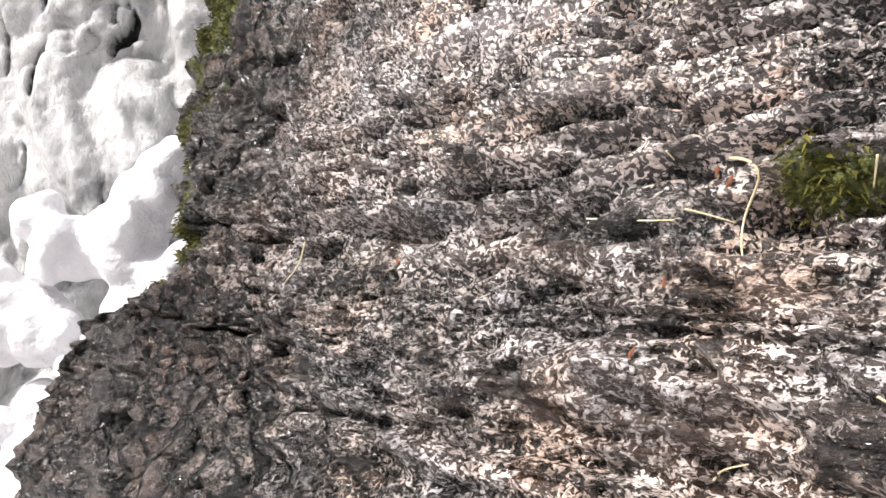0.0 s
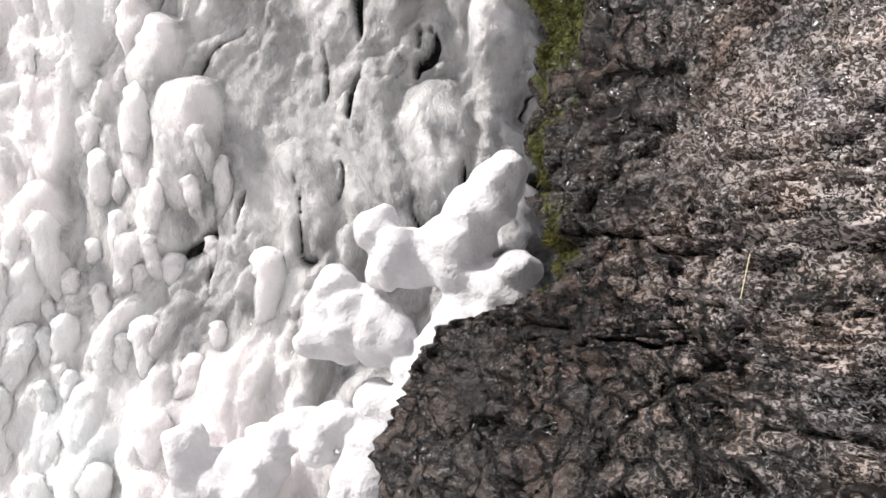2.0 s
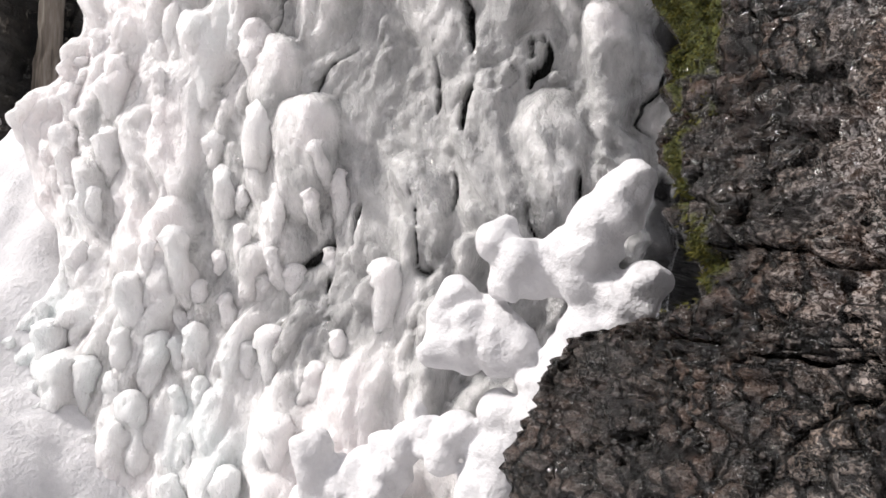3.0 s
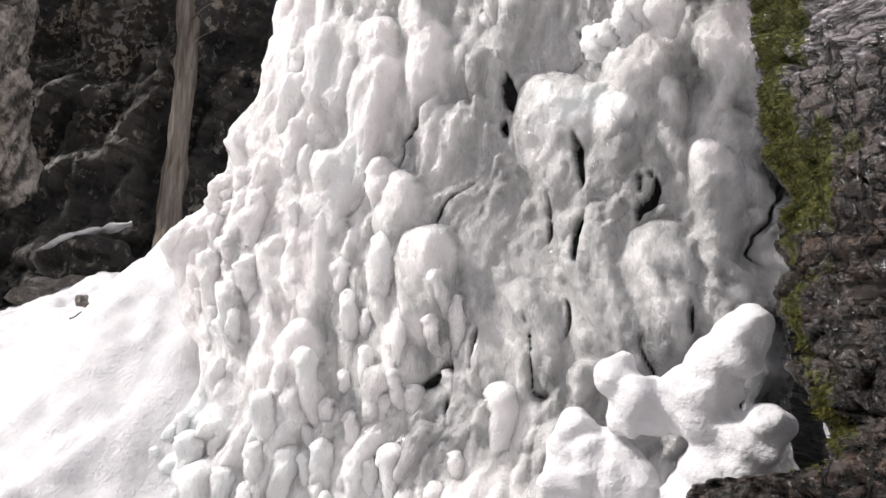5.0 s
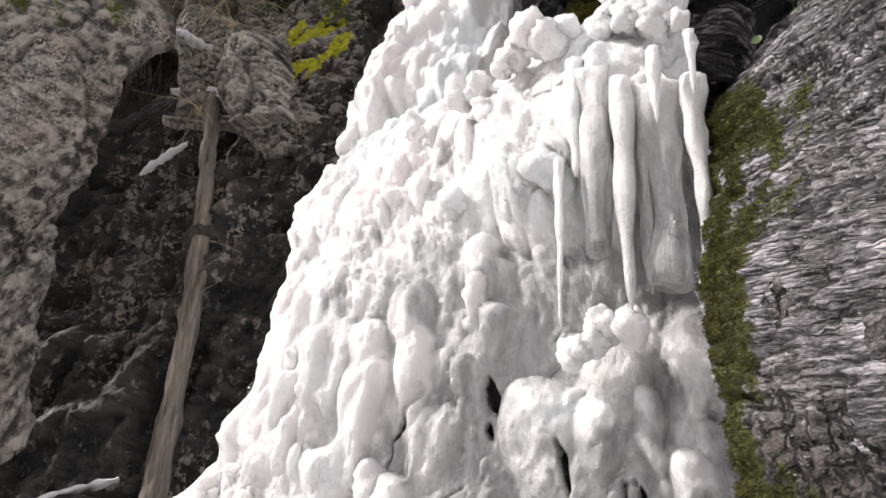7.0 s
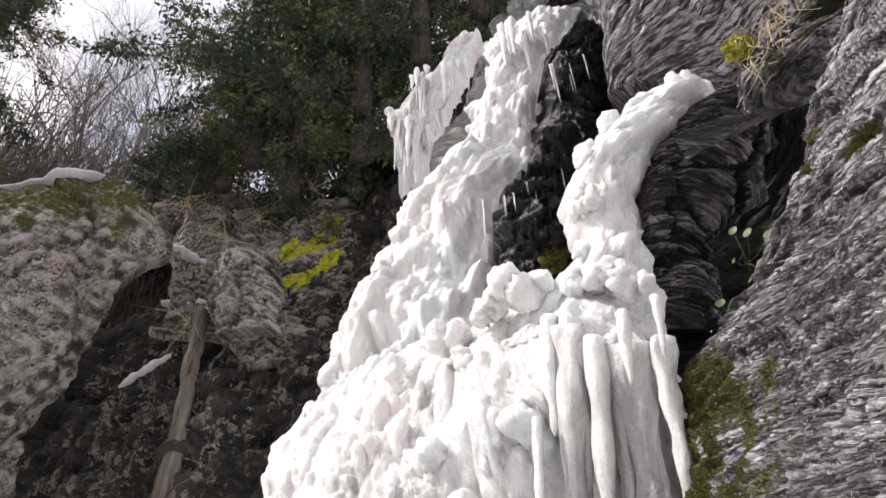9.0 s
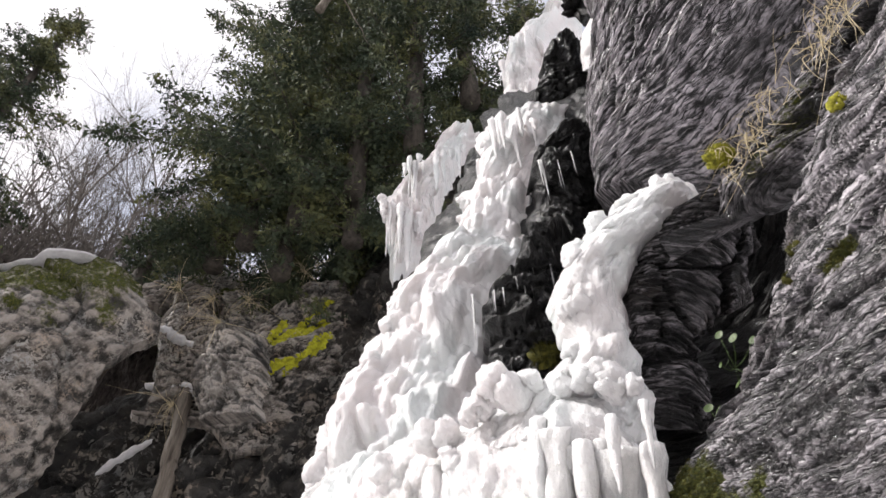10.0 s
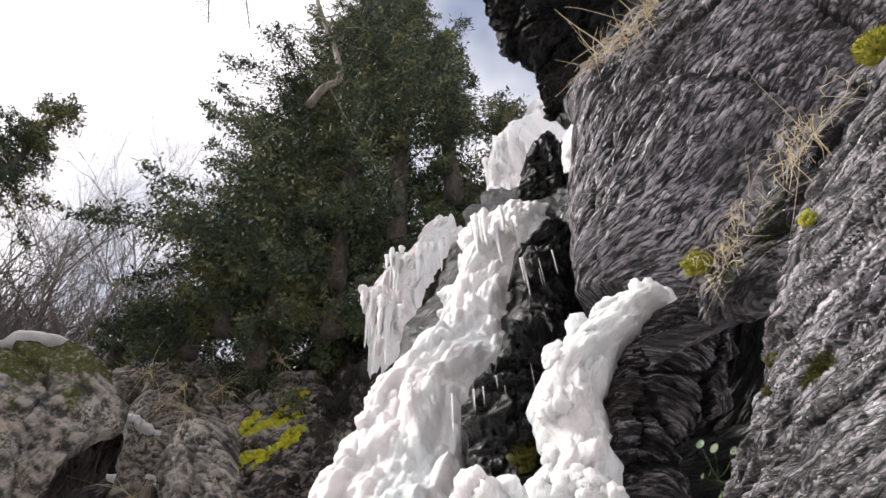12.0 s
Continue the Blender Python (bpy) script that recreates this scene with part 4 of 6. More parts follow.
        waist = 1 - 0.16 * rng.random() * np.exp(-((t - rng.uniform(0.55, 0.75)) / 0.06) ** 2) + 0.08 * np.sin(t * rng.uniform(5, 11) + c)
        v, f = tube(path, r * dome * (0.8 + 0.2 * t) * waist, 16, 0.34, c % 89)
        me = mesh_of("ice_finger", v, f)
        low = fr.ravel()[c]
        layer(me, "frost", np.concatenate([np.repeat(low + (1.1 - low) * np.clip(1.5 * t - 0.5, 0, 1), 16), [0.5, 1.1]]))
        put("ice_finger", me, ICE, fall)


ice_lower()


def ice_stream(name, rows, nu, nv, bulge, thick, r, seed, n1, n2, frost=0.9, ragged=0.08, sink=0.0, flute=0.12):
    sh = Sheet(rows, nu, nv, bulge, ragged, seed, 2.5, sink)
    k = knobs(sh, n1, r, 1.9, r * 0.8, seed + 1, 0.2 * r, np.full_like(sh.s, -0.01))
    k = soften(k, 2)
    k = np.maximum(k, knobs(sh, n2, r * 0.4, 1.7, r * 0.36, seed + 2, 0.08 * r, np.full_like(sh.s, -0.02)) + 0.6 * k)
    k = soften(k, 2)
    rel = k + 0.3 * r * fbm(sh.s * 2, sh.h * 1.2, 0, 3, seed) + flute * r * ridged(sh.s * 0.7 / r, sh.h * 0.10 / r, 0, 3, seed + 9) + 0.32 * r * fbm(sh.s * 9 / r * 0.1, sh.h * 4 / r * 0.1, 0, 3, seed + 6)
    # the crown rounds off backwards
    rel = rel - 1.6 * r * np.clip((sh.v - 0.93) / 0.07, 0, 1) ** 2
    fr = frost + 0.15 * fbm(sh.s * 4, sh.h * 1.5, 0, 3, seed + 3) + 0.12 * np.clip((k - 0.3 * r) / (0.4 * r), -1, 1)
    me = sh.build(name, rel, thick, [("frost", fr)])
    put(name, me, ICE, fall)
    return sh.p + sh.n * rel[:, :, None], sh


def ice_lump(at, r, seed, frost=1.05, tall=1.0):
    """One rounded, knobbly boss of ice."""
    u, v = np.meshgrid(np.linspace(0, 2 * np.pi, 27)[:-1], np.linspace(0.02, np.pi - 0.02, 18))
    d = np.stack([np.cos(u) * np.sin(v), np.sin(u) * np.sin(v), np.cos(v)], -1)
    i = np.arange(u.size).reshape(u.shape)
    quads = np.stack([i[:-1], i[1:], np.roll(i, -1, 1)[1:], np.roll(i, -1, 1)[:-1]], -1).reshape(-1, 4)
    swell = 1 + 0.3 * fbm(d[..., 0] * 1.5 + 3 * seed, d[..., 1] * 1.5, d[..., 2] * 1.5, 4, seed % 50)
    me = mesh_of("ice_lump", (np.asarray(at) + d * (r * swell)[..., None] * np.array([1, 1, tall])).reshape(-1, 3), quads)
    layer(me, "frost", np.full(len(me.vertices), frost))
    put("ice_lump", me, ICE, fall)


def bosses(surface, sh, count, r, seed, where):
    """Bosses scattered over an ice body, half sunk in it, where the weight given allows."""
    rng = np.random.default_rng(seed)
    p, n = surface.reshape(-1, 3), sh.n.reshape(-1, 3)
    w = where.ravel() / where.sum()
    for k, c in enumerate(rng.choice(len(p), count, replace=False, p=w)):
        rr = r * rng.uniform(0.45, 1.1)
        ice_lump(p[c] - n[c] * rr * rng.uniform(0.6, 0.9), rr, seed * 10 + k, rng.uniform(0.9, 1.15), rng.uniform(0.9, 1.5))


ICE_MAIN = [(-2.67, 2.63, 4.2, -1.30, 2.90, 4.0), (-2.67, 2.63, 4.84, -1.40, 2.90, 4.62), (-2.42, 2.85, 5.48, -1.45, 3.12, 5.30), (-2.43, 2.90, 5.93, -1.45, 3.12, 5.79),
            (-2.29, 3.02, 6.37, -1.25, 3.31, 6.33), (-2.04, 3.26, 7.02, -1.10, 3.58, 6.81), (-1.78, 3.38, 7.73, -1.02, 3.62, 7.66), (-1.59, 3.39, 8.49, -0.50, 3.76, 8.14),
            (-1.41, 3.47, 9.09, -0.22, 3.94, 8.66), (-1.23, 3.68, 9.60, -0.18, 4.0, 9.12)]
ICE_ARM = [(-1.21, 1.85, 3.62, -0.45, 2.09, 3.56), (-1.05, 1.87, 3.77, -0.43, 2.11, 3.73), (-0.9, 1.88, 3.87, -0.41, 2.04, 3.84), (-0.76, 1.88, 3.97, -0.4, 2.02, 3.98), (-0.68, 1.89, 4.11, -0.41, 2.0, 4.11), (-0.66, 1.82, 4.22, -0.4, 1.98, 4.25),
           (-0.66, 1.78, 4.37, -0.33, 1.93, 4.36), (-0.57, 1.76, 4.49, -0.25, 1.95, 4.49), (-0.45, 1.78, 4.61, -0.16, 1.94, 4.58), (-0.31, 1.81, 4.75, -0.04, 1.97, 4.69), (-0.17, 1.84, 4.84, 0.08, 2.01, 4.8), (-0.06, 1.91, 4.9, 0.13, 2.02, 4.88)]
ICE_TOP = [(-1.62, 4.97, 11.75, -1.16, 5.09, 11.68), (-1.59, 4.97, 12.61, -0.98, 5.16, 12.53), (-1.53, 4.94, 13.37, -0.8, 5.09, 13.11), (-1.43, 4.94, 13.76, -0.73, 5.09, 13.74), (-1.09, 5.1, 14.12, -0.4, 5.23, 14.47), (-0.69, 5.22, 14.89, -0.08, 5.54, 14.97), (-0.53, 5.15, 15.46, -0.12, 5.42, 15.16)]
ICE_HANG = [(-3.62, 5.02, 9.09, -3.44, 5.16, 9.18), (-3.64, 4.95, 9.62, -3.22, 5.15, 9.61), (-3.72, 4.89, 10.25, -3.07, 5.21, 9.98), (-3.79, 4.95, 10.8, -3.02, 5.25, 10.7), (-3.53, 5.08, 11.27, -2.88, 5.31, 11.31), (-3.11, 5.25, 11.89, -2.7, 5.4, 11.91), (-2.91, 5.33, 12.5, -2.44, 5.58, 12.35), (-2.81, 5.43, 12.83, -2.23, 5.7, 12.69)]
ICE_PATCH = [(-0.23, 2.59, 7.53, -0.15, 2.64, 7.52), (-0.12, 2.34, 7.71, -0.02, 2.48, 7.65), (0.00, 2.30, 7.89, 0.11, 2.33, 7.90)]
p, sh = ice_stream("ice_stream", ICE_MAIN, 180, 380, 0.25, 0.5, 0.13, 80, 110, 600, 0.88, 0.06, 0.24)
bosses(p, sh, 34, 0.13, 81, (sh.u < 0.12) * (sh.v < 0.9) * 1.0)
p, sh = ice_stream("ice_arm", ICE_ARM, 170, 270, 0.14, 0.3, 0.06, 90, 110, 500, 0.95, 0.03, 0.12, 0.05)
bosses(p, sh, 26, 0.06, 91, 0.03 + (sh.u < 0.15) + 0.7 * (sh.v > 0.85))
ice_stream("top_fall", ICE_TOP, 90, 160, 0.3, 0.5, 0.14, 100, 30, 120, 0.85, 0.08, 0.2, 0.5)
ice_stream("hanging_ice", ICE_HANG, 100, 220, 0.15, 0.4, 0.09, 110, 50, 240, 0.8, 0.06, 0.15, 0.8)
ice_stream("ice_patch", ICE_PATCH, 40, 60, 0.05, 0.2, 0.06, 120, 10, 10, 0.95, 0.02)
# lumps along the lip over the icicles, on the ledge below them and round the great boss
lip_rng = np.random.default_rng(66)
for line, count in (([(-1.72, 2.02, 3.80, 0.08), (-1.22, 1.92, 3.88, 0.085), (-0.80, 1.86, 3.84, 0.08), (-0.46, 1.84, 3.66, 0.06)], 22), ([(-1.02, 1.84, 2.46, 0.06), (-0.78, 1.84, 2.50, 0.085), (-0.52, 1.86, 2.55, 0.055)], 8),
                    ([(-1.22, 1.92, 3.16, 0.10), (-1.08, 1.90, 3.26, 0.13), (-1.0, 1.88, 3.2, 0.09)], 9), ([(-1.55, 2.0, 3.2, 0.06), (-1.52, 1.98, 3.36, 0.06)], 5), ([(-1.5, 1.98, 2.62, 0.06), (-1.36, 1.96, 2.72, 0.06)], 5)):
    p = np.array(line)
    for k in range(count):
        w = lip_rng.uniform(0, len(p) - 1.001)
        c = p[int(w)] * (1 - w % 1) + p[int(w) + 1] * (w % 1)
        ice_lump(c[:3] + lip_rng.normal(0, 0.3, 3) * c[3], c[3] * lip_rng.uniform(0.5, 1.05), 900 + k, lip_rng.uniform(0.75, 1.1), lip_rng.uniform(0.9, 1.3))


# ---- icicles ----
def icicle(root, length, r, seed, frost=0.6, parent=fall, lean=(0.0, 0.0), column=False):
    rng = np.random.default_rng(seed)
    n = 16 if r > 0.02 else 8
    t = np.linspace(0, 1, n)
    path = np.asarray(root, float) + np.stack([lean[0] * t * length + 0.08 * r * np.sin(t * 9 + seed), lean[1] * t * length, -t * length], -1)
    prof = r * (0.2 + 0.8 * (1 - t) ** rng.uniform(0.5, 1.3)) * (1 + 0.16 * np.sin(t * rng.uniform(12, 26) + rng.uniform(0, 6)) + 0.25 * np.exp(-((t - rng.uniform(0.2, 0.7)) / 0.12) ** 2)) * np.where(t > 0.97, 0.35, 1)
    if column:
        prof = r * (0.8 + 0.35 * np.sin(t * 7 + seed) * 0.5 + 0.5 * (1 - t) ** 4)
    v, f = tube(path, prof, 12 if r > 0.02 else 6, 0.3 if column else 0.2, seed % 97)
    me = mesh_of("icicle", v, f)
    layer(me, "frost", frost + 0.25 * (1 - np.clip((np.asarray(root)[2] - v[:, 2]) / length, 0, 1)))
    put("icicle", me, ICE, parent)


# root, foot height, radius, how clear
ICICLES = [(-0.95, 1.72, 3.14, 2.51, 0.021, 0.5), (-0.80, 1.78, 3.52, 2.76, 0.055, 0.2), (-0.70, 1.76, 3.43, 2.54, 0.042, 0.35), (-0.56, 1.68, 3.45, 3.15, 0.03, 0.6), (-0.58, 1.84, 3.37, 2.62, 0.075, 0.15),
           (-0.46, 1.80, 3.36, 2.66, 0.05, 0.3), (-0.43, 1.70, 3.49, 3.21, 0.02, 0.5), (-0.79, 1.80, 3.22, 2.79, 0.03, 0.1), (-0.68, 1.86, 3.1, 2.63, 0.035, 0.1), (-0.87, 1.78, 3.6, 3.09, 0.045, 0.5), (-0.64, 1.82, 3.45, 2.60, 0.03, 0.2)]
for i, (x, y, z, foot, r, clear) in enumerate(ICICLES):
    icicle((x, y, z), z - foot, r, 500 + i, clear, fall, (-0.09, 0.02), i in (1, 4, 8))


def curtain(a, b, count, length, r, seed, frost=0.75):
    rng = np.random.default_rng(seed)
    a, b = np.asarray(a, float), np.asarray(b, float)
    for i in range(count):
        w = rng.random()
        icicle(a + (b - a) * w + rng.normal(0, 0.05, 3), length * (0.2 + 1.1 * rng.random() ** 1.5), r * (0.35 + rng.random()), seed * 100 + i, frost - 0.3 * rng.random())


curtain((-1.45, 3.22, 8.6), (-0.85, 3.42, 8.35), 12, 0.6, 0.04, 6)
curtain((-3.75, 4.75, 10.3), (-3.1, 5.05, 9.9), 24, 1.0, 0.05, 10, 0.8)
curtain((-3.45, 4.9, 11.2), (-2.6, 5.2, 11.6), 20, 0.9, 0.045, 11, 0.8)
curtain((-1.6, 5.0, 13.3), (-1.1, 5.05, 13.0), 10, 0.9, 0.05, 15, 0.8)
curtain((-0.95, 2.3, 5.2), (-0.8, 2.4, 5.3), 5, 0.35, 0.006, 12, 0.4)
curtain((-1.3, 2.25, 4.95), (-0.95, 2.35, 5.15), 8, 0.3, 0.006, 13, 0.4)
curtain((-0.85, 2.7, 6.75), (-0.45, 2.85, 6.85), 8, 0.45, 0.010, 14, 0.4)


def knolls(spines, per, seed):
    """Rounded overlapping lumps heaped along a few bent lines."""
    rng = np.random.default_rng(seed)
    u, v = np.meshgrid(np.linspace(0, 2 * np.pi, 31)[:-1], np.linspace(0.02, np.pi - 0.02, 20))
    d = np.stack([np.cos(u) * np.sin(v), np.sin(u) * np.sin(v), np.cos(v)], -1)
    i = np.arange(u.size).reshape(u.shape)
    quads = np.stack([i[:-1], i[1:], np.roll(i, -1, 1)[1:], np.roll(i, -1, 1)[:-1]], -1).reshape(-1, 4)
    pieces = []
    for line in spines:
        p = np.asarray(line, float)
        for k in range(per * (len(p) - 1)):
            w = (k + rng.random()) / (per * (len(p) - 1)) * (len(p) - 1)
            at = p[int(w)] * (1 - w % 1) + p[int(w) + 1] * (w % 1)
            big = k % 3 == 0
            r = at[3] * (rng.uniform(0.85, 1.0) if big else rng.uniform(0.35, 0.7))
            c = at[:3] + (0 if big else 1) * rng.normal(0, 0.45, 3) * at[3] + np.array([0, 0.35 * at[3], 0])
            bumps = 1 + 0.22 * fbm(d[..., 0] * 1.4 + 3 * k, d[..., 1] * 1.4, d[..., 2] * 1.4, 4, seed + k)
            pieces.append(((c + d * (r * bumps)[..., None] * np.array([1.0, 1.0, rng.uniform(0.85, 1.25)])).reshape(-1, 3), quads))
    return join(pieces)


MOUND = [[(-0.56, 1.49, 1.56, 0.047), (-0.65, 1.51, 1.46, 0.07), (-0.69, 1.52, 1.36, 0.091), (-0.86, 1.55, 1.34, 0.081), (-0.94, 1.55, 1.46, 0.047)],
         [(-0.54, 1.49, 1.33, 0.052), (-0.65, 1.52, 1.22, 0.089), (-0.78, 1.54, 1.06, 0.096), (-0.88, 1.56, 0.9, 0.102), (-0.92, 1.57, 0.73, 0.124), (-0.9, 1.55, 0.4, 0.2)],
         [(-1.02, 1.57, 1.28, 0.057), (-1.05, 1.57, 1.16, 0.078), (-0.94, 1.56, 1.18, 0.083), (-0.82, 1.55, 1.14, 0.07)], [(-1.0, 1.57, 0.94, 0.07), (-1.16, 1.59, 0.9, 0.061), (-1.27, 1.6, 0.76, 0.09), (-1.5, 1.61, 0.73, 0.112)]]
v, f = knolls(MOUND, 6, 9)
mound = put("snow_mound", mesh_of("snow_mound", v, f), SNOW, None, "rounded white snow-covered ice mound beside the rock", category="snow mound")
melt = mound.modifiers.new("melt", "REMESH")
melt.mode, melt.voxel_size, melt.use_smooth_shade = "VOXEL", 0.009, True
even = mound.modifiers.new("even", "SMOOTH")
even.factor, even.iterations = 0.5, 6

# ---- left cliff ----
left_cliff = thing("rock_cliff", "dark mossy rock cliff with a shaded recess and snow ledges", "cliff")
CLIFF_LEFT = [(-13.6, 2.6, 0.6, -6.35, 7.11, 0.6), (-13.6, 2.6, 1.54, -6.35, 7.11, 1.59), (-13.8, 2.7, 4.14, -5.95, 7.41, 4.30), (-13.6, 3.2, 6.34, -4.92, 7.69, 6.57),
              (-12.6, 4.6, 9.38, -4.71, 6.82, 8.71), (-10.39, 6.04, 11.4, -4.08, 6.61, 9.98), (-9.2, 6.3, 12.6, -3.41, 6.50, 11.50), (-7.9, 6.9, 13.6, -2.86, 6.30, 12.28),
              (-6.6, 7.0, 14.6, -2.31, 6.28, 13.64), (-5.4, 6.9, 15.6, -1.84, 6.21, 14.53), (-4.3, 6.6, 17.0, -1.49, 6.18, 16.03), (-3.2, 6.5, 18.2, -1.54, 6.07, 17.25)]
def hollows(sh):
    """The dark recess between the boulder and the lichen-covered block, and coarse ribs."""
    s, h = sh.s, sh.h
    return 0.35 * fbm(s * 0.9, h * 0.35, 0, 3, 88) - 0.5 * np.exp(-((sh.u - 0.33) / 0.12) ** 2) * np.clip(h / 4, 0, 1) + 0.16 * fbm(s * 2.6, h * 2.0, 0, 4, 89)


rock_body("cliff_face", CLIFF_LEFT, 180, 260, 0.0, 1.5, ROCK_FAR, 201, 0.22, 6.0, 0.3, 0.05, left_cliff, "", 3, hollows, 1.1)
BOULDER = [(-10.68, 3.88, 2.1, -9.9, 5.39, 3.8), (-10.46, 3.52, 2.97, -9.73, 5.02, 4.64), (-10.4, 3.24, 3.75, -9.51, 4.86, 5.37), (-10.35, 2.99, 4.49, -9.37, 4.75, 6.16), (-10.36, 2.69, 5.47, -9.26, 4.73, 6.76), (-10.33, 2.46, 6.13, -8.82, 4.84, 7.45),
           (-10.38, 2.21, 6.99, -8.68, 4.77, 8.17), (-10.48, 2.06, 7.63, -8.52, 4.72, 8.87), (-10.7, 1.94, 8.3, -8.15, 4.87, 9.44), (-10.94, 1.84, 8.92, -8.17, 4.85, 10.14), (-11.44, 1.85, 9.56, -8.72, 4.72, 10.74)]
def lumps(sh):
    return 0.16 * fbm(sh.s * 0.8, sh.h * 0.8, 0, 4, 93) + 0.05 * fbm(sh.s * 4, sh.h * 6, 0, 5, 94, 0.6)


BOULDER_P, BOULDER_SHEET = rock_body("boulder", BOULDER, 160, 220, 0.35, 0.3, ROCK_PALE, 211, 0.16, 0.6, 0.15, 0.0, left_cliff, "grey-brown overhanging boulder with a mossy top", 4, lumps, blocks=(11, 0.16, 0.10, 0.05, 1.3), turf=0.55)
LICHEN_ROCK = [(-7.72, 6.69, 8.60, -6.20, 7.99, 8.93), (-7.94, 6.45, 9.46, -6.31, 7.91, 10.03), (-7.66, 6.46, 10.32, -6.05, 7.86, 10.92), (-7.40, 6.58, 11.25, -5.98, 7.78, 11.83), (-7.06, 6.91, 12.15, -6.14, 7.67, 12.60)]
LEDGE = [(-9.18, 6.04, 9.3, -8.32, 7.07, 9.3), (-9.26, 5.92, 10.26, -8.59, 6.77, 10.65), (-9.38, 5.75, 10.82, -8.62, 6.73, 11.17), (-9.43, 5.85, 11.63, -8.75, 6.74, 11.96), (-9.51, 6.09, 12.34, -9.05, 6.69, 12.52)]
SLOPE_TOP = [(-10.10, 5.74, 11.82, -8.01, 8.21, 12.76), (-10.33, 5.76, 12.57, -8.49, 8.04, 13.6), (-10.59, 6.10, 13.2, -9.23, 7.85, 14.3)]
LICHEN_P, LICHEN_SHEET = rock_body("lichen_block", LICHEN_ROCK, 150, 170, 0.25, 0.3, ROCK_PALE, 221, 0.25, 2.0, 0.15, 0.1, left_cliff, "blocky rock with bright yellow lichen", 3, lumps, 0.25, blocks=(26, 0.10, 0.10, 0.05, 0.4))
PALE_SLOPE = [(-8.27, 6.2, 8.94, -6.62, 6.0, 8.36), (-8.6, 6.35, 9.94, -6.83, 6.1, 9.22), (-9.09, 6.6, 11.15, -7.23, 6.35, 10.34), (-10.02, 7.0, 12.62, -7.59, 6.7, 11.4), (-11.1, 7.5, 14.15, -8.0, 7.1, 12.47), (-11.86, 8.1, 15.66, -8.65, 7.7, 13.77)]
rock_body("pale_slope", PALE_SLOPE, 110, 170, 0.15, 0.25, ROCK_PALE, 239, 0.3, 1.5, 0.12, 0.0, left_cliff, "pale weathered rock slope beside the lichen", 3, lumps, 0.1, blocks=(30, 0.08, 0.08, 0.04))
rock_body("ledge_block", LEDGE, 110, 150, 0.15, 0.2, ROCK_PALE, 227, 0.25, 5.0, 0.15, 0.2, left_cliff, "", 3, lumps)
rock_body("rim_slope", SLOPE_TOP, 110, 90, 0.1, 0.25, ROCK_PALE, 233, 0.25, 2.0, 0.15, 0.2, left_cliff, "", 3, lumps)

TRUNK = [(-9.16, 6.83, 2.0), (-9.07, 6.94, 4.78), (-9.05, 6.96, 6.81), (-9.00, 6.82, 8.38), (-9.07, 6.74, 9.87)]
TOWARDS = np.array([0.8, -0.6, 0.0])


def dead_trunk():
    path = spline([(*(np.array(p) + 0.35 * TOWARDS), 0, 0, 0) for p in TRUNK], np.linspace(0, 1, 70))[:, :3]
    v, f = tube(path, np.linspace(0.175, 0.125, 70), 26, 0.22, 3)
    log = put("dead_tree", mesh_of("dead_tree", v, f), WOOD, None, "grey weathered dead tree trunk standing against the cliff", category="dead tree")
    rng = np.random.default_rng(5)
    for k in range(9):
        at = path[int(rng.uniform(10, 64))]
        d = np.array([rng.normal(0.7, 0.4), rng.normal(0.2, 0.3), rng.normal(0.1, 0.4)])
        t = np.linspace(0, 1, 7)[:, None]
        p = at + d * t * rng.uniform(0.4, 1.1) + np.array([0, 0, -0.25]) * t ** 2
        v, f = tube(p, np.linspace(0.018, 0.005, 7), 5)
        put("branch_stub", mesh_of("branch_stub", v, f), WOOD, log)
    return path


trunk_path = dead_trunk()


def snow_cap(points, width, thick, seed, label="thin snow lying on the rock ledge"):
    """A soft strip of snow laid along a ledge."""
    p = spline([(*q, 0, 0, 0) for q in points], np.linspace(0, 1, 40))[:, :3]
    ang = np.linspace(0, 2 * np.pi, 14, endpoint=False)
    w = width * (0.35 + 0.65 * np.sin(np.linspace(0.1, 3.04, 40))) * (1 + 0.35 * fbm(np.arange(40) * 0.2, seed, 0, 3, seed))
    d = np.gradient(p, axis=0)
    side = np.cross(d, [0, 0, 1])
    side /= np.maximum(np.linalg.norm(side, axis=1), 1e-6)[:, None]
    ring = p[:, None] + side[:, None] * (w[:, None] * np.cos(ang))[:, :, None] + np.array([0, 0, 1.0]) * (thick * np.sin(ang) * (w / width)[:, None] * (1 + 0.3 * fbm(np.arange(40)[:, None] * 0.3, np.cos(ang) * 2, 0, 2, seed)))[:, :, None]
    i = np.arange(40 * 14).reshape(40, 14)
    q = np.stack([i[:-1], np.roll(i, -1, 1)[:-1], np.roll(i, -1, 1)[1:], i[1:]], -1).reshape(-1, 4)
    put("snow_patch", mesh_of("snow_patch", ring.reshape(-1, 3), q[:, ::-1]), SNOW, None, label, category="snow", group="snow on the ledges")


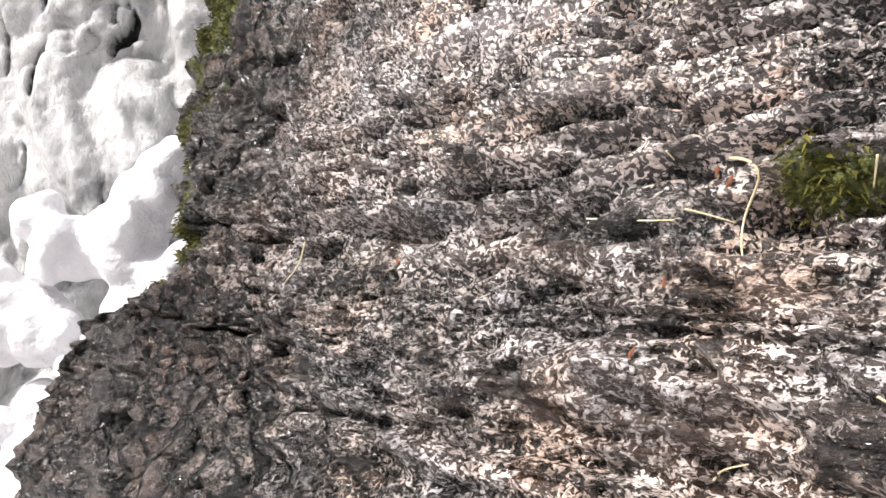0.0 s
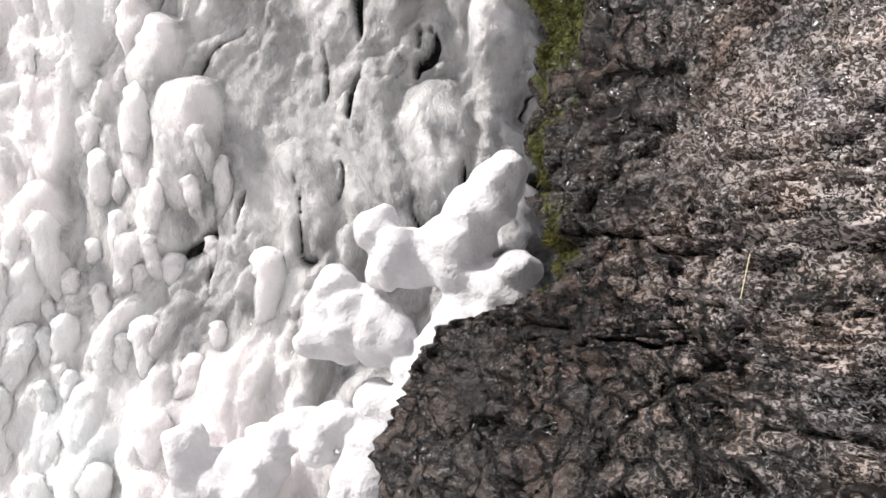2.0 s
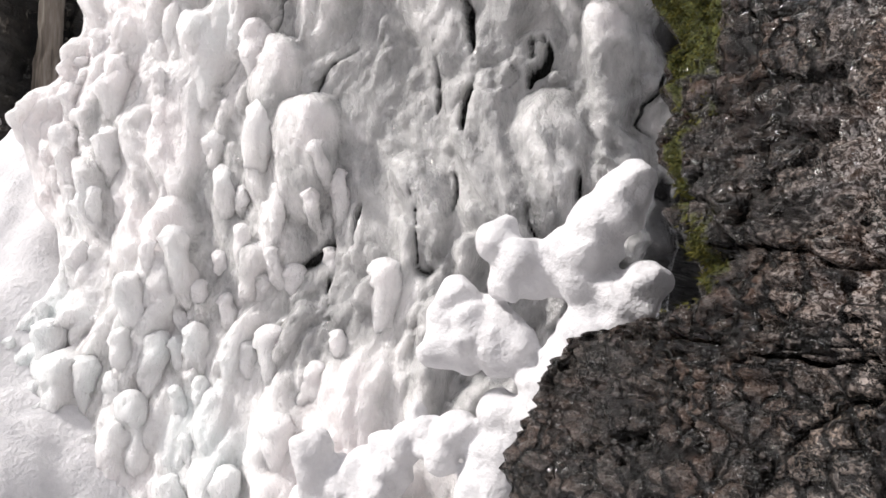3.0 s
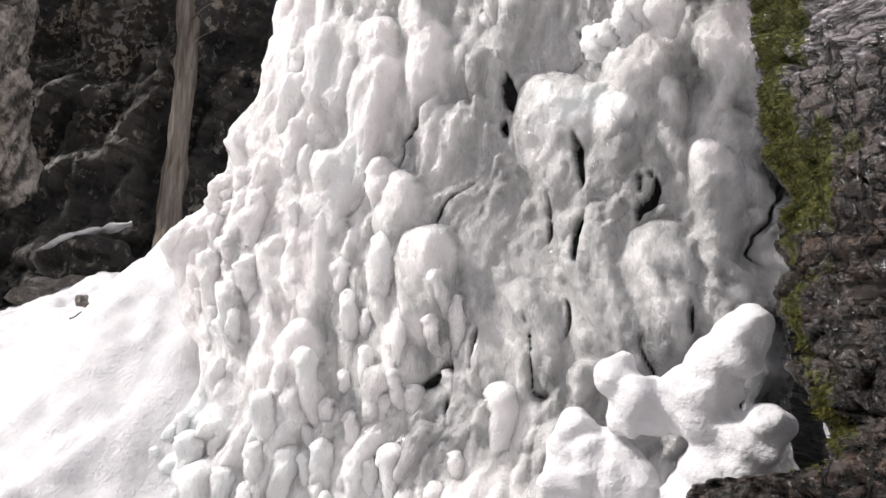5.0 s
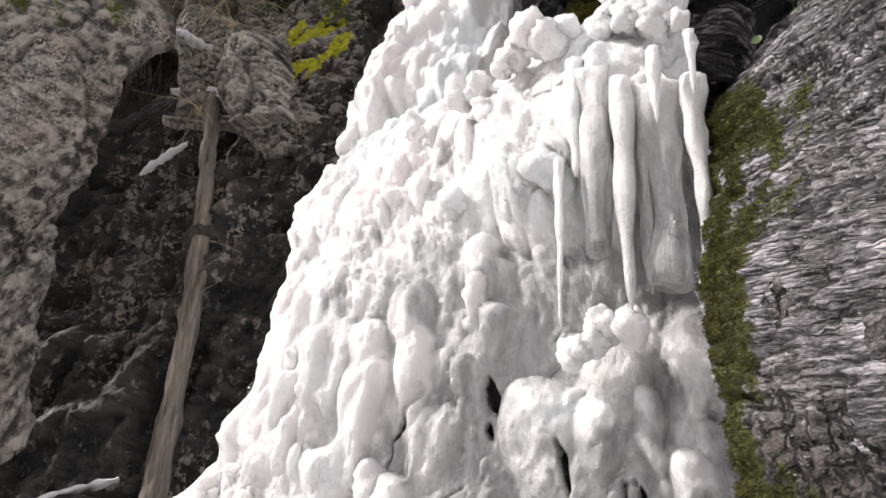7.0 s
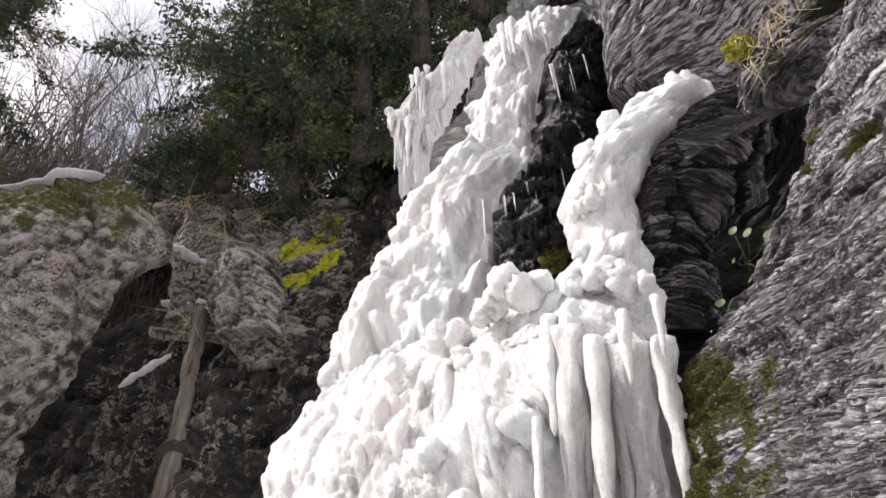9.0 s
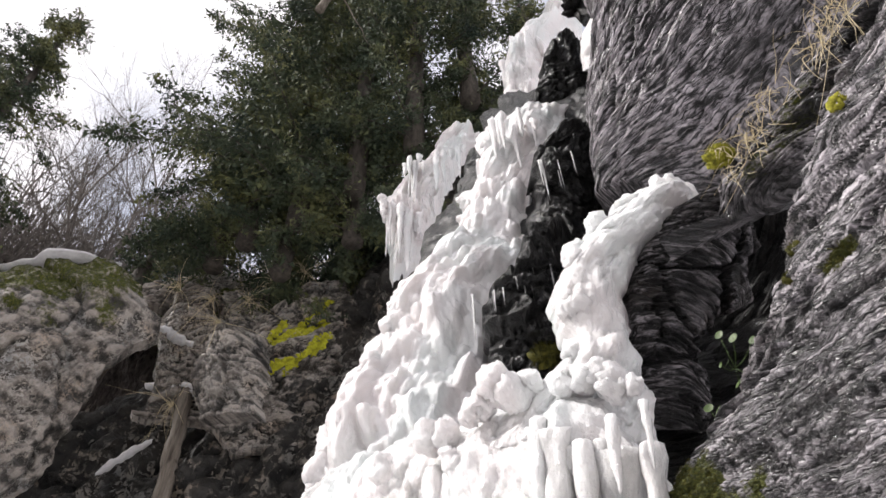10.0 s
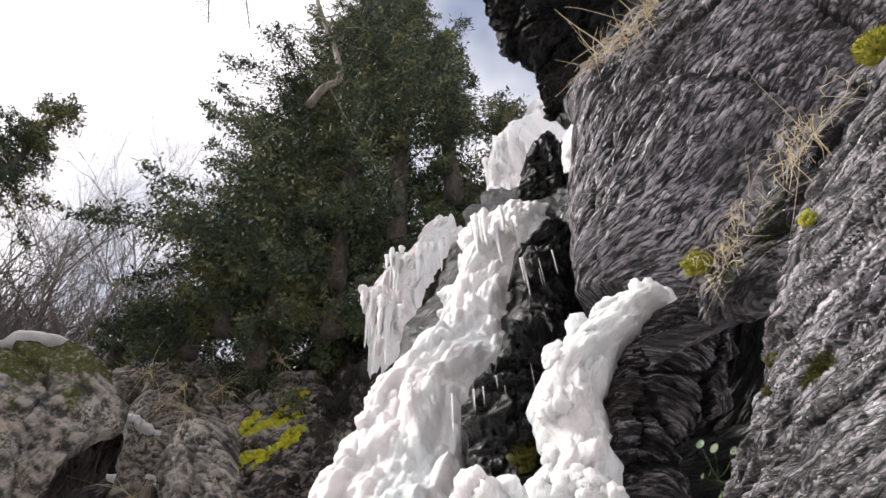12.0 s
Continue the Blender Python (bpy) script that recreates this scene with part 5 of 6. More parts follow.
snow_cap([tuple(BOULDER_P[-1, i] + np.array([-0.1, 0.1, 0.05])) for i in (40, 80, 120, 150)], 0.3, 0.05, 1, "snow lying along the top of the boulder")
snow_cap([(-9.3, 5.65, 11.0), (-9.05, 5.95, 10.85), (-8.72, 6.3, 10.72)], 0.2, 0.09, 2)
snow_cap([(-9.5, 6.2, 10.0), (-8.95, 6.5, 9.85), (-8.65, 6.6, 9.8)], 0.16, 0.07, 3)
snow_cap([(-9.42, 5.85, 8.0), (-9.2, 6.05, 8.35), (-8.95, 6.3, 8.72)], 0.14, 0.05, 4)
snow_cap([(*(trunk_path[-1] + np.array([-0.15, 0.0, 0.02])),), (*(trunk_path[-1] + np.array([0.0, 0, 0.04])),), (*(trunk_path[-1] + np.array([0.16, 0.0, 0.02])),)], 0.14, 0.06, 5, "snow cap on the broken trunk end")
snow_cap([(-9.45, 5.2, 2.72), (-9.1, 5.6, 2.95), (-8.75, 6.0, 3.12)], 0.25, 0.07, 6)


def stone(at, size, seed, mat, label):
    rng = np.random.default_rng(seed)
    u, v = np.meshgrid(np.linspace(0, 2 * np.pi, 29)[:-1], np.linspace(0.02, np.pi - 0.02, 18))
    d = np.stack([np.cos(u) * np.sin(v), np.sin(u) * np.sin(v), np.cos(v)], -1)
    r = 1 + 0.35 * fbm(d[..., 0] * 1.3 + seed, d[..., 1] * 1.3, d[..., 2] * 1.3, 4, seed)
    p = np.asarray(at) + d * r[..., None] * np.asarray(size)
    i = np.arange(p.shape[0] * p.shape[1]).reshape(p.shape[:2])
    q = np.stack([i[:-1], i[1:], np.roll(i, -1, 1)[1:], np.roll(i, -1, 1)[:-1]], -1).reshape(-1, 4)
    me = mesh_of("stone", p.reshape(-1, 3), q)
    layer(me, "moss", np.zeros(len(me.vertices)))
    layer(me, "flecks", np.ones(len(me.vertices)))
    layer(me, "relief_shade", np.full(len(me.vertices), 0.5))
    put("stone", me, mat, None, label, category="stone", group="stones at the cliff foot")


stone((-9.1, 5.6, 2.55), (0.7, 0.4, 0.33), 3, ROCK_FAR, "dark stone slab with snow on top at the cliff foot")
stone((-8.6, 5.0, 2.05), (0.55, 0.45, 0.25), 5, ROCK_PALE, "brownish stone half covered with snow")
stone((-9.8, 4.6, 2.1), (0.6, 0.5, 0.2), 8, ROCK_FAR, "dark stone half covered with snow")
stone((-5.25, 3.0, 1.8), (0.06, 0.05, 0.045), 9, ROCK_PALE, "small brown stone lying on the snow")


def lichen(streaks, surface, sh, count, seed):
    """Crusts of yellow lichen along the beds of the rock: many small overlapping flakes."""
    rng = np.random.default_rng(seed)
    w = np.zeros_like(sh.u)
    for u0, v0, u1, v1 in streaks:
        along_it = np.clip(((sh.u - u0) * (u1 - u0) + (sh.v - v0) * (v1 - v0)) / ((u1 - u0) ** 2 + (v1 - v0) ** 2), 0, 1)
        off = np.hypot(sh.u - u0 - along_it * (u1 - u0), sh.v - v0 - along_it * (v1 - v0))
        w = np.maximum(w, np.clip(1.3 - off / (0.030 + 0.02 * fbm(sh.s * 5, sh.h * 5, 0, 3, seed)), 0, 1))
    pick = rng.choice(w.size, count, p=w.ravel() / w.sum())
    n = 7
    pieces = []
    for c in pick:
        at, out = surface.reshape(-1, 3)[c], sh.n.reshape(-1, 3)[c]
        a = np.cross(out, [0.3, 0.2, 1.0])
        a /= np.linalg.norm(a)
        b = np.cross(out, a)
        ang = np.sort(rng.uniform(0, 2 * np.pi, n))
        rr = rng.uniform(0.015, 0.05, n)
        ring = at + (np.cos(ang) * rr)[:, None] * a + (np.sin(ang) * rr)[:, None] * b + out * rng.uniform(0.0, 0.02)
        pieces.append((np.concatenate([ring, [at + out * 0.03]]), np.stack([np.arange(n), (np.arange(n) + 1) % n, np.full(n, n)], -1)))
    v, f = join(pieces)
    put("lichen", mesh_of("lichen", v, f), LICHEN, None, "bright yellow lichen crust on the rock block", category="lichen", kind="stuff")


lichen([(0.16, 0.50, 0.26, 0.67), (0.26, 0.55, 0.44, 0.63), (0.40, 0.57, 0.63, 0.64), (0.46, 0.67, 0.63, 0.79), (0.26, 0.35, 0.44, 0.42), (0.48, 0.38, 0.69, 0.52)], LICHEN_P, LICHEN_SHEET, 2200, 4)


# ---- trees ----
def conifer(base, height, radius, seed, droop=0.45, start=0.02, step=0.34):
    rng = np.random.default_rng(seed)
    base = np.asarray(base, float)
    tree = thing("conifer", "dark green spruce growing on the cliff edge", "tree", group="spruces above the fall")
    path = base + np.linspace(0, 1, 14)[:, None] * np.array([0.0, 0.0, height]) + np.cumsum(rng.normal(0, 0.03, (14, 3)), axis=0)
    v, f = tube(path, np.linspace(0.22, 0.02, 14), 8)
    put("trunk", mesh_of("trunk", v, f), BARK, tree)
    tri, twigs = [], []
    z = start * height
    while z < height * 0.98:
        frac = z / height
        reach = radius * (1 - frac) ** 0.75 + 0.15
        for _ in range(6):
            az = rng.uniform(0, 2 * np.pi)
            ln = reach * (0.35 + 1.1 * rng.random() ** 1.8)
            out = np.array([np.cos(az), np.sin(az), 0])
            side = np.array([-np.sin(az), np.cos(az), 0])
            t = np.linspace(0, 1, 9)
            o = base + np.array([0, 0, z + rng.uniform(-0.1, 0.1)])
            p = o + out * (t * ln)[:, None] + np.array([0, 0, 1]) * (ln * (0.15 * t - droop * t ** 2 + 0.12 * t ** 4))[:, None]
            twigs.append(tube(p, np.linspace(0.025, 0.005, 9), 3, cap=False))
            n = int(32 * ln)
            tt = rng.uniform(0.12, 1, n)
            at = np.stack([np.interp(tt, t, p[:, i]) for i in range(3)], -1)
            sg = rng.choice([-1, 1], n)
            wid = (0.38 * ln * (1 - tt) + 0.10) * rng.uniform(0.2, 1, n)
            d = side * (sg * wid)[:, None] + out * (wid * 0.7)[:, None] + rng.normal(0, 0.08, (n, 3)) - np.array([0, 0, 0.12])
            # each side twig is a comb of needle blades
            for k in range(9):
                a = at + d * (k / 9) + rng.normal(0, 0.035, (n, 3))
                b = a + d * 0.09 + rng.normal(0, 0.055, (n, 3)) - np.array([0, 0, 0.02])
                c = (a + b) / 2 + rng.normal(0, 0.03, (n, 3)) + np.array([0, 0, 0.015])
                tri.append(np.stack([a, b, c], 1))
        z += step * rng.uniform(0.7, 1.3) * (0.5 + 0.9 * (1 - frac))
    tri = np.concatenate(tri)
    put("crown", mesh_of("crown", tri.reshape(-1, 3), np.arange(len(tri) * 3).reshape(-1, 3), False), NEEDLES, tree, kind="stuff")
    v, f = join(twigs)
    put("branchwork", mesh_of("branchwork", v, f), BARK, tree, kind="stuff")


CONIFERS = [(-8.6, 6.1, 12.6, 8.5, 1.5), (-7.6, 5.9, 12.6, 14, 2.1), (-6.4, 5.9, 12.6, 22, 3.5), (-5.1, 5.9, 12.8, 27, 3.5), (-3.9, 6.1, 13.6, 25, 2.4), (-2.8, 6.4, 15.0, 12, 1.7),
            (-6.9, 6.3, 11.8, 5.5, 1.6), (-5.4, 6.4, 12.0, 6, 1.8), (-13.6, 2.4, 11.5, 11.6, 2.2), (-11.56, 6.62, 13.6, 3.0, 1.2), (-10.6, 7.2, 13.6, 3.4, 1.2), (-8.4, 8.4, 11.6, 4.0, 1.3), (-6.9, 8.4, 11.4, 4.5, 1.4), (-1.35, 6.9, 17.2, 2.4, 0.8)]
for i, (x, y, z, hh, rr) in enumerate(CONIFERS):
    conifer((x, y, z), hh, rr, 300 + i, step=0.34 + 0.012 * hh)


def bare_tree(base, height, seed, spread=0.36):
    rng = np.random.default_rng(seed)
    tree = thing("bare_tree", "leafless grey-brown deciduous tree above the cliff", "tree", group="bare trees on the slope")
    limbs = []

    def grow(p, d, ln, r, depth):
        n = 5 if depth > 1 else 3
        pts = [p]
        for _ in range(n - 1):
            d = d + rng.normal(0, 0.09, 3) + np.array([0, 0, 0.06])
            d /= np.linalg.norm(d)
            pts.append(pts[-1] + d * ln / (n - 1))
        limbs.append((depth, tube(np.array(pts), np.linspace(r, r * 0.6, n), 5 if depth > 3 else 3, cap=False)))
        if depth == 0:
            return
        for _ in range(3 if depth > 1 else 4):
            k = rng.integers(1 if n < 5 else 2, n)
            nd = d + rng.normal(0, spread, 3)
            nd /= np.linalg.norm(nd)
            grow(pts[k], nd, ln * rng.uniform(0.55, 0.8), r * 0.58, depth - 1)

    grow(np.asarray(base, float), np.array([0, 0, 1.0]), height * 0.36, height * 0.0052, 6)
    v, f = join([t for d, t in limbs if d > 3])
    put("trunk", mesh_of("trunk", v, f), TWIG, tree)
    v, f = join([t for d, t in limbs if d <= 3])
    put("twig_crown", mesh_of("twig_crown", v, f), TWIG, tree, kind="stuff")


BARE = [(-14.5, 6.4, 14.5, 11), (-15.9, 8.2, 16.5, 12.5), (-16.2, 9.6, 18.0, 13), (-14.0, 5.2, 13.0, 8), (-19.0, 10.7, 20.0, 18), (-18.3, 7.7, 17.0, 12), (-12.5, 7.6, 14.0, 8), (-17.0, 5.0, 15.0, 12), (-20, 13, 21, 15), (-22, 9, 19, 15), (-15, 10.5, 16.5, 10), (-13.2, 6.3, 13, 6), (-14.27, 5.79, 14.2, 8), (-13.79, 6.76, 14.8, 9.5), (-13.18, 7.8, 15.5, 9)]
for i, (x, y, z, hh) in enumerate(BARE):
    bare_tree((x, y, z), hh, 400 + i)



def thicket(count, seed):
    """Thin leafless stems and twigs of the wood behind, too many to tell apart."""
    rng = np.random.default_rng(seed)
    pieces = []
    for _ in range(count):
        far = rng.random()
        az = rng.uniform(-1.3, -0.86)
        r = 15.5 + 11 * far
        root = np.array([math.sin(az) * r, math.cos(az) * r, 12.6 + 0.42 * (r - 14)])
        ln = rng.uniform(2.0, 6.5) * (0.8 + 0.5 * far)
        d = np.array([rng.normal(0, 0.22), rng.normal(0, 0.22), 1.0])
        bend = rng.normal(0, 0.25, 3)
        t = np.linspace(0, 1, 5)[:, None]
        p = root + d * t * ln + bend * t ** 2 * ln * 0.6
        pieces.append(tube(p, np.linspace(0.028, 0.008, 5), 3, cap=False))
        for _ in range(5):
            k = rng.uniform(0.25, 0.95)
            o = root + d * k * ln + bend * k ** 2 * ln * 0.6
            e = np.array([rng.normal(0, 0.6), rng.normal(0, 0.6), rng.uniform(0.2, 1.0)]) * ln * rng.uniform(0.12, 0.3)
            pieces.append(tube(o + e * t[::2] + rng.normal(0, 0.05, 3) * t[::2] ** 2, np.linspace(0.012, 0.005, 3), 3, cap=False))
    v, f = join(pieces)
    put("thicket", mesh_of("thicket", v, f), TWIG, None, "dense leafless brown thicket on the slope", category="thicket", kind="stuff")


thicket(2600, 31)


def bare_limb(points, r, seed, label, side=8):
    """A leafless limb with a few thin crooked twigs on it."""
    rng = np.random.default_rng(seed)
    p = spline([(*q, 0, 0, 0) for q in points], np.linspace(0, 1, 50))[:, :3]
    v, f = tube(p, np.linspace(r, r * 0.5, 50), 8, 0.15, seed)
    limb = put("bare_limb", mesh_of("bare_limb", v, f), WOOD, None, label, category="branch")
    for _ in range(side):
        at = p[rng.integers(5, 49)]
        d = rng.normal(0, 1, 3) + np.array([0, 0, -0.3])
        d /= np.linalg.norm(d)
        q = [at]
        for _ in range(7):
            d = d + rng.normal(0, 0.25, 3)
            d /= np.linalg.norm(d)
            q.append(q[-1] + d * r * 2.6)
        v, f = tube(q, np.linspace(r * 0.28, r * 0.08, 8), 4)
        put("twig", mesh_of("twig", v, f), WOOD, limb)


bare_limb([(-4.33, 3.13, 14.67), (-4.21, 3.26, 15.74), (-4.05, 3.43, 16.45), (-4.18, 3.29, 17.74), (-4.44, 3.0, 19.19), (-4.76, 2.58, 21.15), (-5.03, 2.15, 23.95)], 0.08, 3, "pale crooked leafless limb in front of the spruces")
bare_limb([(-6.6, 0.2, 19.8), (-6.0, 0.7, 18.3), (-5.9, 1.0, 17.2), (-5.85, 1.25, 16.4)], 0.022, 5, "thin leafless twig hanging down against the sky", 16)
bare_limb([(-6.1, 0.9, 20.6), (-5.86, 1.24, 19.8), (-5.7, 1.6, 18.6), (-5.6, 1.9, 17.7)], 0.02, 7, "thin leafless twig hanging down against the sky", 14)


def rim():
    """The wooded slope above the cliff, seen between the trees."""
    x, y = np.meshgrid(np.linspace(-40, 3, 90), np.linspace(1.5, 40, 80))
    away = np.clip(np.hypot(x + 1, y + 1) - 10.5, 0, 60)
    z = 12.4 + 0.42 * away + 0.35 * np.clip(x + 8, 0, 8) + 0.5 * fbm(x * 0.4, y * 0.4, 0, 4, 6)
    keep = np.hypot(x + 0.5, (y + 0.5)) > 11.6 - 0.42 * np.clip(x + 9, 0, 9) + 2.2 * np.clip(-9.0 - x, 0, 1)
    z = np.where(keep, z, np.minimum(z, 11.5))
    i = np.arange(x.size).reshape(x.shape)
    f = np.stack([i[:-1, :-1], i[:-1, 1:], i[1:, 1:], i[1:, :-1]], -1)
    ok = keep[:-1, :-1] & keep[1:, 1:]
    me = mesh_of("slope", np.stack([x, y, z], -1).reshape(-1, 3), f[ok].reshape(-1, 4))
    put("wooded_slope", me, LITTER, None, "brown leaf-strewn slope above the cliff", category="slope", kind="structure")


rim()


def backdrop():
    """Unseen dark hillside, added behind the viewer to cut the bounced light."""
    a = np.linspace(radians(100), radians(345), 70)
    t = np.linspace(0, 1, 16)
    a, t = np.meshgrid(a, t)
    r = 16 + 10 * t + 1.2 * fbm(a * 6, t * 5, 0, 3, 4)
    z = -1 + 13 * t ** 1.2 + 1.2 * fbm(a * 9, t * 3, 0, 3, 5) * t
    i = np.arange(a.size).reshape(a.shape)
    f = np.stack([i[:-1, :-1], i[:-1, 1:], i[1:, 1:], i[1:, :-1]], -1).reshape(-1, 4)
    p = np.stack([np.sin(a) * r, np.cos(a) * r, z], -1)
    put("backdrop", mesh_of("backdrop", p.reshape(-1, 3), f), LITTER, None, "unseen dark hillside added behind the viewer to cut bounced light", category="hillside", kind="structure")


backdrop()


def scrap(x, y, ln, turn, seed):
    """A dark twig or curled leaf lying on the snow."""
    t = np.linspace(-1, 1, 7)
    w = float(np.interp(x, [-6.1, -5.2, -4.6, -3.9, -3.4, -2.5], [0.64, 0.69, 0.8, 1.03, 1.05, 0.5]))
    z = 0.25 + 0.9 * w * max(y - 0.6, 0) + 0.08 * float(fbm(x * 1.1, y * 1.1, 0, 4, 3)) + 0.035 * float(fbm(x * 5, y * 5, 0, 4, 9))
    p = np.stack([x + t * ln * math.cos(turn), y + t * ln * math.sin(turn), z + 0.012 + 0.9 * w * t * ln * math.sin(turn) + 0.1 * ln * np.sin(t * 3 + seed)], -1)
    v, f = tube(p, np.linspace(0.005, 0.003, 7), 5, 0.3, seed)
    put("twig", mesh_of("twig", v, f), BARK, None, "dark broken twig lying on the snow", category="twig", group="twigs on the snow")


for i, (x, y, ln, turn) in enumerate([(-3.70, 1.73, 0.08, 0.5), (-3.32, 2.36, 0.03, 1.2), (-2.97, 1.89, 0.03, 0.2), (-3.12, 2.13, 0.02, 2.0), (-4.1, 2.2, 0.03, 0.9)]):
    scrap(x, y, ln, turn, 20 + i)


# ---- moss, straw and leaves on the right cliff ----
def blades(points, normals, length, width, seed, sag=0.5):
    """Small pointed blades standing on a surface."""
    rng = np.random.default_rng(seed)
    n = len(points)
    d = normals + rng.normal(0, 0.6, (n, 3)) - np.array([0, 0, sag])
    d /= np.linalg.norm(d, axis=1)[:, None]
    side = np.cross(d, rng.normal(0, 1, (n, 3)))
    side /= np.linalg.norm(side, axis=1)[:, None]
    ln, w = length * rng.uniform(0.5, 1.4, n)[:, None], width * rng.uniform(0.6, 1.4, n)[:, None]
    base = points - normals * width
    v = np.stack([base - side * w / 2, base + side * w / 2, base + d * ln], 1).reshape(-1, 3)
    return v, np.arange(3 * n).reshape(-1, 3)


def moss_clump(at, r, seed, label="round clump of yellow-green moss on the rock", mat=None):
    rng = np.random.default_rng(seed)
    u, v = np.meshgrid(np.linspace(0, 2 * np.pi, 25)[:-1], np.linspace(0.02, np.pi - 0.02, 14))
    d = np.stack([np.cos(u) * np.sin(v), np.sin(u) * np.sin(v), np.cos(v)], -1)
    rad = r * (1 + 0.35 * fbm(d[..., 0] * 2 + seed, d[..., 1] * 2, d[..., 2] * 2, 3, seed))
    p = d * rad[..., None] * np.array([1, 0.75, 0.9])
    i = np.arange(u.size).reshape(u.shape)
    q = np.stack([i[:-1], i[1:], np.roll(i, -1, 1)[1:], np.roll(i, -1, 1)[:-1]], -1).reshape(-1, 4)
    body = mesh_of("moss_clump", p.reshape(-1, 3), q)
    ob = put("moss_clump", body, mat or MOSS, None, label, category="moss", group="moss clumps on the cliff")
    ob.location = at
    k = rng.normal(0, 1, (900, 3))
    k /= np.linalg.norm(k, axis=1)[:, None]
    v, f = blades(k * r * np.array([1, 0.75, 0.9]) * 1.02, k, 0.28 * r, 0.06 * r, seed, 0.1)
    put("fronds", mesh_of("fronds", v, f, False), mat or MOSS, ob)


for i, (x, y, z, r) in enumerate([(0.55, 1.10, 3.95, 0.05), (0.20, 1.58, 4.52, 0.06), (1.09, 0.92, 4.58, 0.08), (-1.02, 2.63, 4.65, 0.09), (0.31, 1.34, 3.77, 0.03), (0.24, 1.38, 3.66, 0.035), (0.18, 1.4, 3.57, 0.028)]):
    moss_clump((x, y, z), r, 600 + i, mat=YELLOW_MOSS if i < 3 else MOSS)


def straw_tuft(at, count, length, seed, label="tuft of dry pale straw growing from a rock crack", droop=1.1, out=(-0.45, -0.55, 0.35), r=0.0016):
    rng = np.random.default_rng(seed)
    tuft = thing("straw_tuft", label, "dry grass", group="dry grass on the cliff")
    for k in range(count):
        t = np.linspace(0, 1, 12)
        ln = length * rng.uniform(0.4, 1.3)
        d = np.array(out) + rng.normal(0, 0.5, 3)
        curl = rng.normal(0, 0.75, 3)
        root = np.asarray(at) + rng.normal(0, 0.025, 3)
        p = root + d * (t * ln)[:, None] + curl * (t ** 2 * ln)[:, None] + np.array([0, 0, -droop]) * (ln * t ** 2.2)[:, None] * rng.uniform(0.2, 1)
        p = p + (0.07 * ln) * np.stack([np.sin(t * rng.uniform(3, 9) + rng.uniform(0, 6)) * t for _ in range(3)], -1)
        v, f = tube(p, np.linspace(r, r * 0.4, 12) * rng.uniform(0.5, 1.5), 4, cap=False)
        put("stalk", mesh_of("stalk", v, f), STRAW, tuft)


strip_rng = np.random.default_rng(77)
STRIP = spline([(0.17, 1.52, 4.26, 0, 0, 0), (0.33, 1.38, 4.36, 0, 0, 0), (0.47, 1.32, 4.40, 0, 0, 0), (0.62, 1.2, 4.44, 0, 0, 0), (0.76, 1.1, 4.52, 0, 0, 0), (0.95, 1.05, 4.60, 0, 0, 0)], np.linspace(0, 1, 20))[:, :3]
for i, p in enumerate(STRIP):
    dense = i in (1, 2, 3, 4, 5, 12, 13, 14, 15)
    straw_tuft(p + strip_rng.normal(0, 0.025, 3), int(strip_rng.integers(14, 24)) if dense else 3, float(strip_rng.uniform(0.05, 0.11)) * (1.0 if dense else 1.5), 700 + i, droop=1.4, out=(-0.25, -0.4, 0.15), r=0.0018)
for i, (x, y, z) in enumerate([(0.68, 1.62, 7.5), (0.6, 1.7, 7.6), (0.5, 1.78, 7.7), (0.42, 1.86, 7.8), (0.37, 1.92, 7.8), (0.8, 1.55, 7.55), (0.9, 1.5, 7.6)]):
    straw_tuft((x, y, z), 16, 0.2, 720 + i, droop=1.5, r=0.0045)
for i, (x, y, z) in enumerate([(-8.6, 6.3, 11.9), (-8.3, 6.4, 11.2), (-9.2, 5.9, 12.2), (-7.9, 6.6, 11.8), (-7.5, 6.7, 12.3), (-6.9, 6.9, 12.4), (-8.9, 6.4, 9.5)]):
    straw_tuft((x, y, z), 26, 0.42, 740 + i, "tuft of withered brown grass hanging over the cliff", 1.8, (0.2, -0.3, 0.1), 0.005)


def on_slab(x, z, off=0.004):
    """The place on the wet slab that lies at this x and height."""
    d = (SLAB_P[:, :, 0] - x) ** 2 + (SLAB_P[:, :, 2] - z) ** 2
    i = np.unravel_index(np.argmin(d), d.shape)
    return SLAB_P[i] + SLAB_N[i] * off


STRAWS = [((0.205, 1.414), (0.216, 1.405), (0.219, 1.387), (0.214, 1.367), (0.206, 1.341)), ((0.123, 1.374), (0.151, 1.369), (0.177, 1.370)), ((0.181, 1.377), (0.198, 1.374), (0.215, 1.368)),
          ((0.227, 1.273), (0.240, 1.262), (0.252, 1.249)), ((0.170, 1.422), (0.181, 1.415)), ((0.262, 1.404), (0.267, 1.386)), ((-0.165, 1.358), (-0.172, 1.329), (-0.183, 1.304)), ((0.179, 1.193), (0.191, 1.203), (0.199, 1.210))]
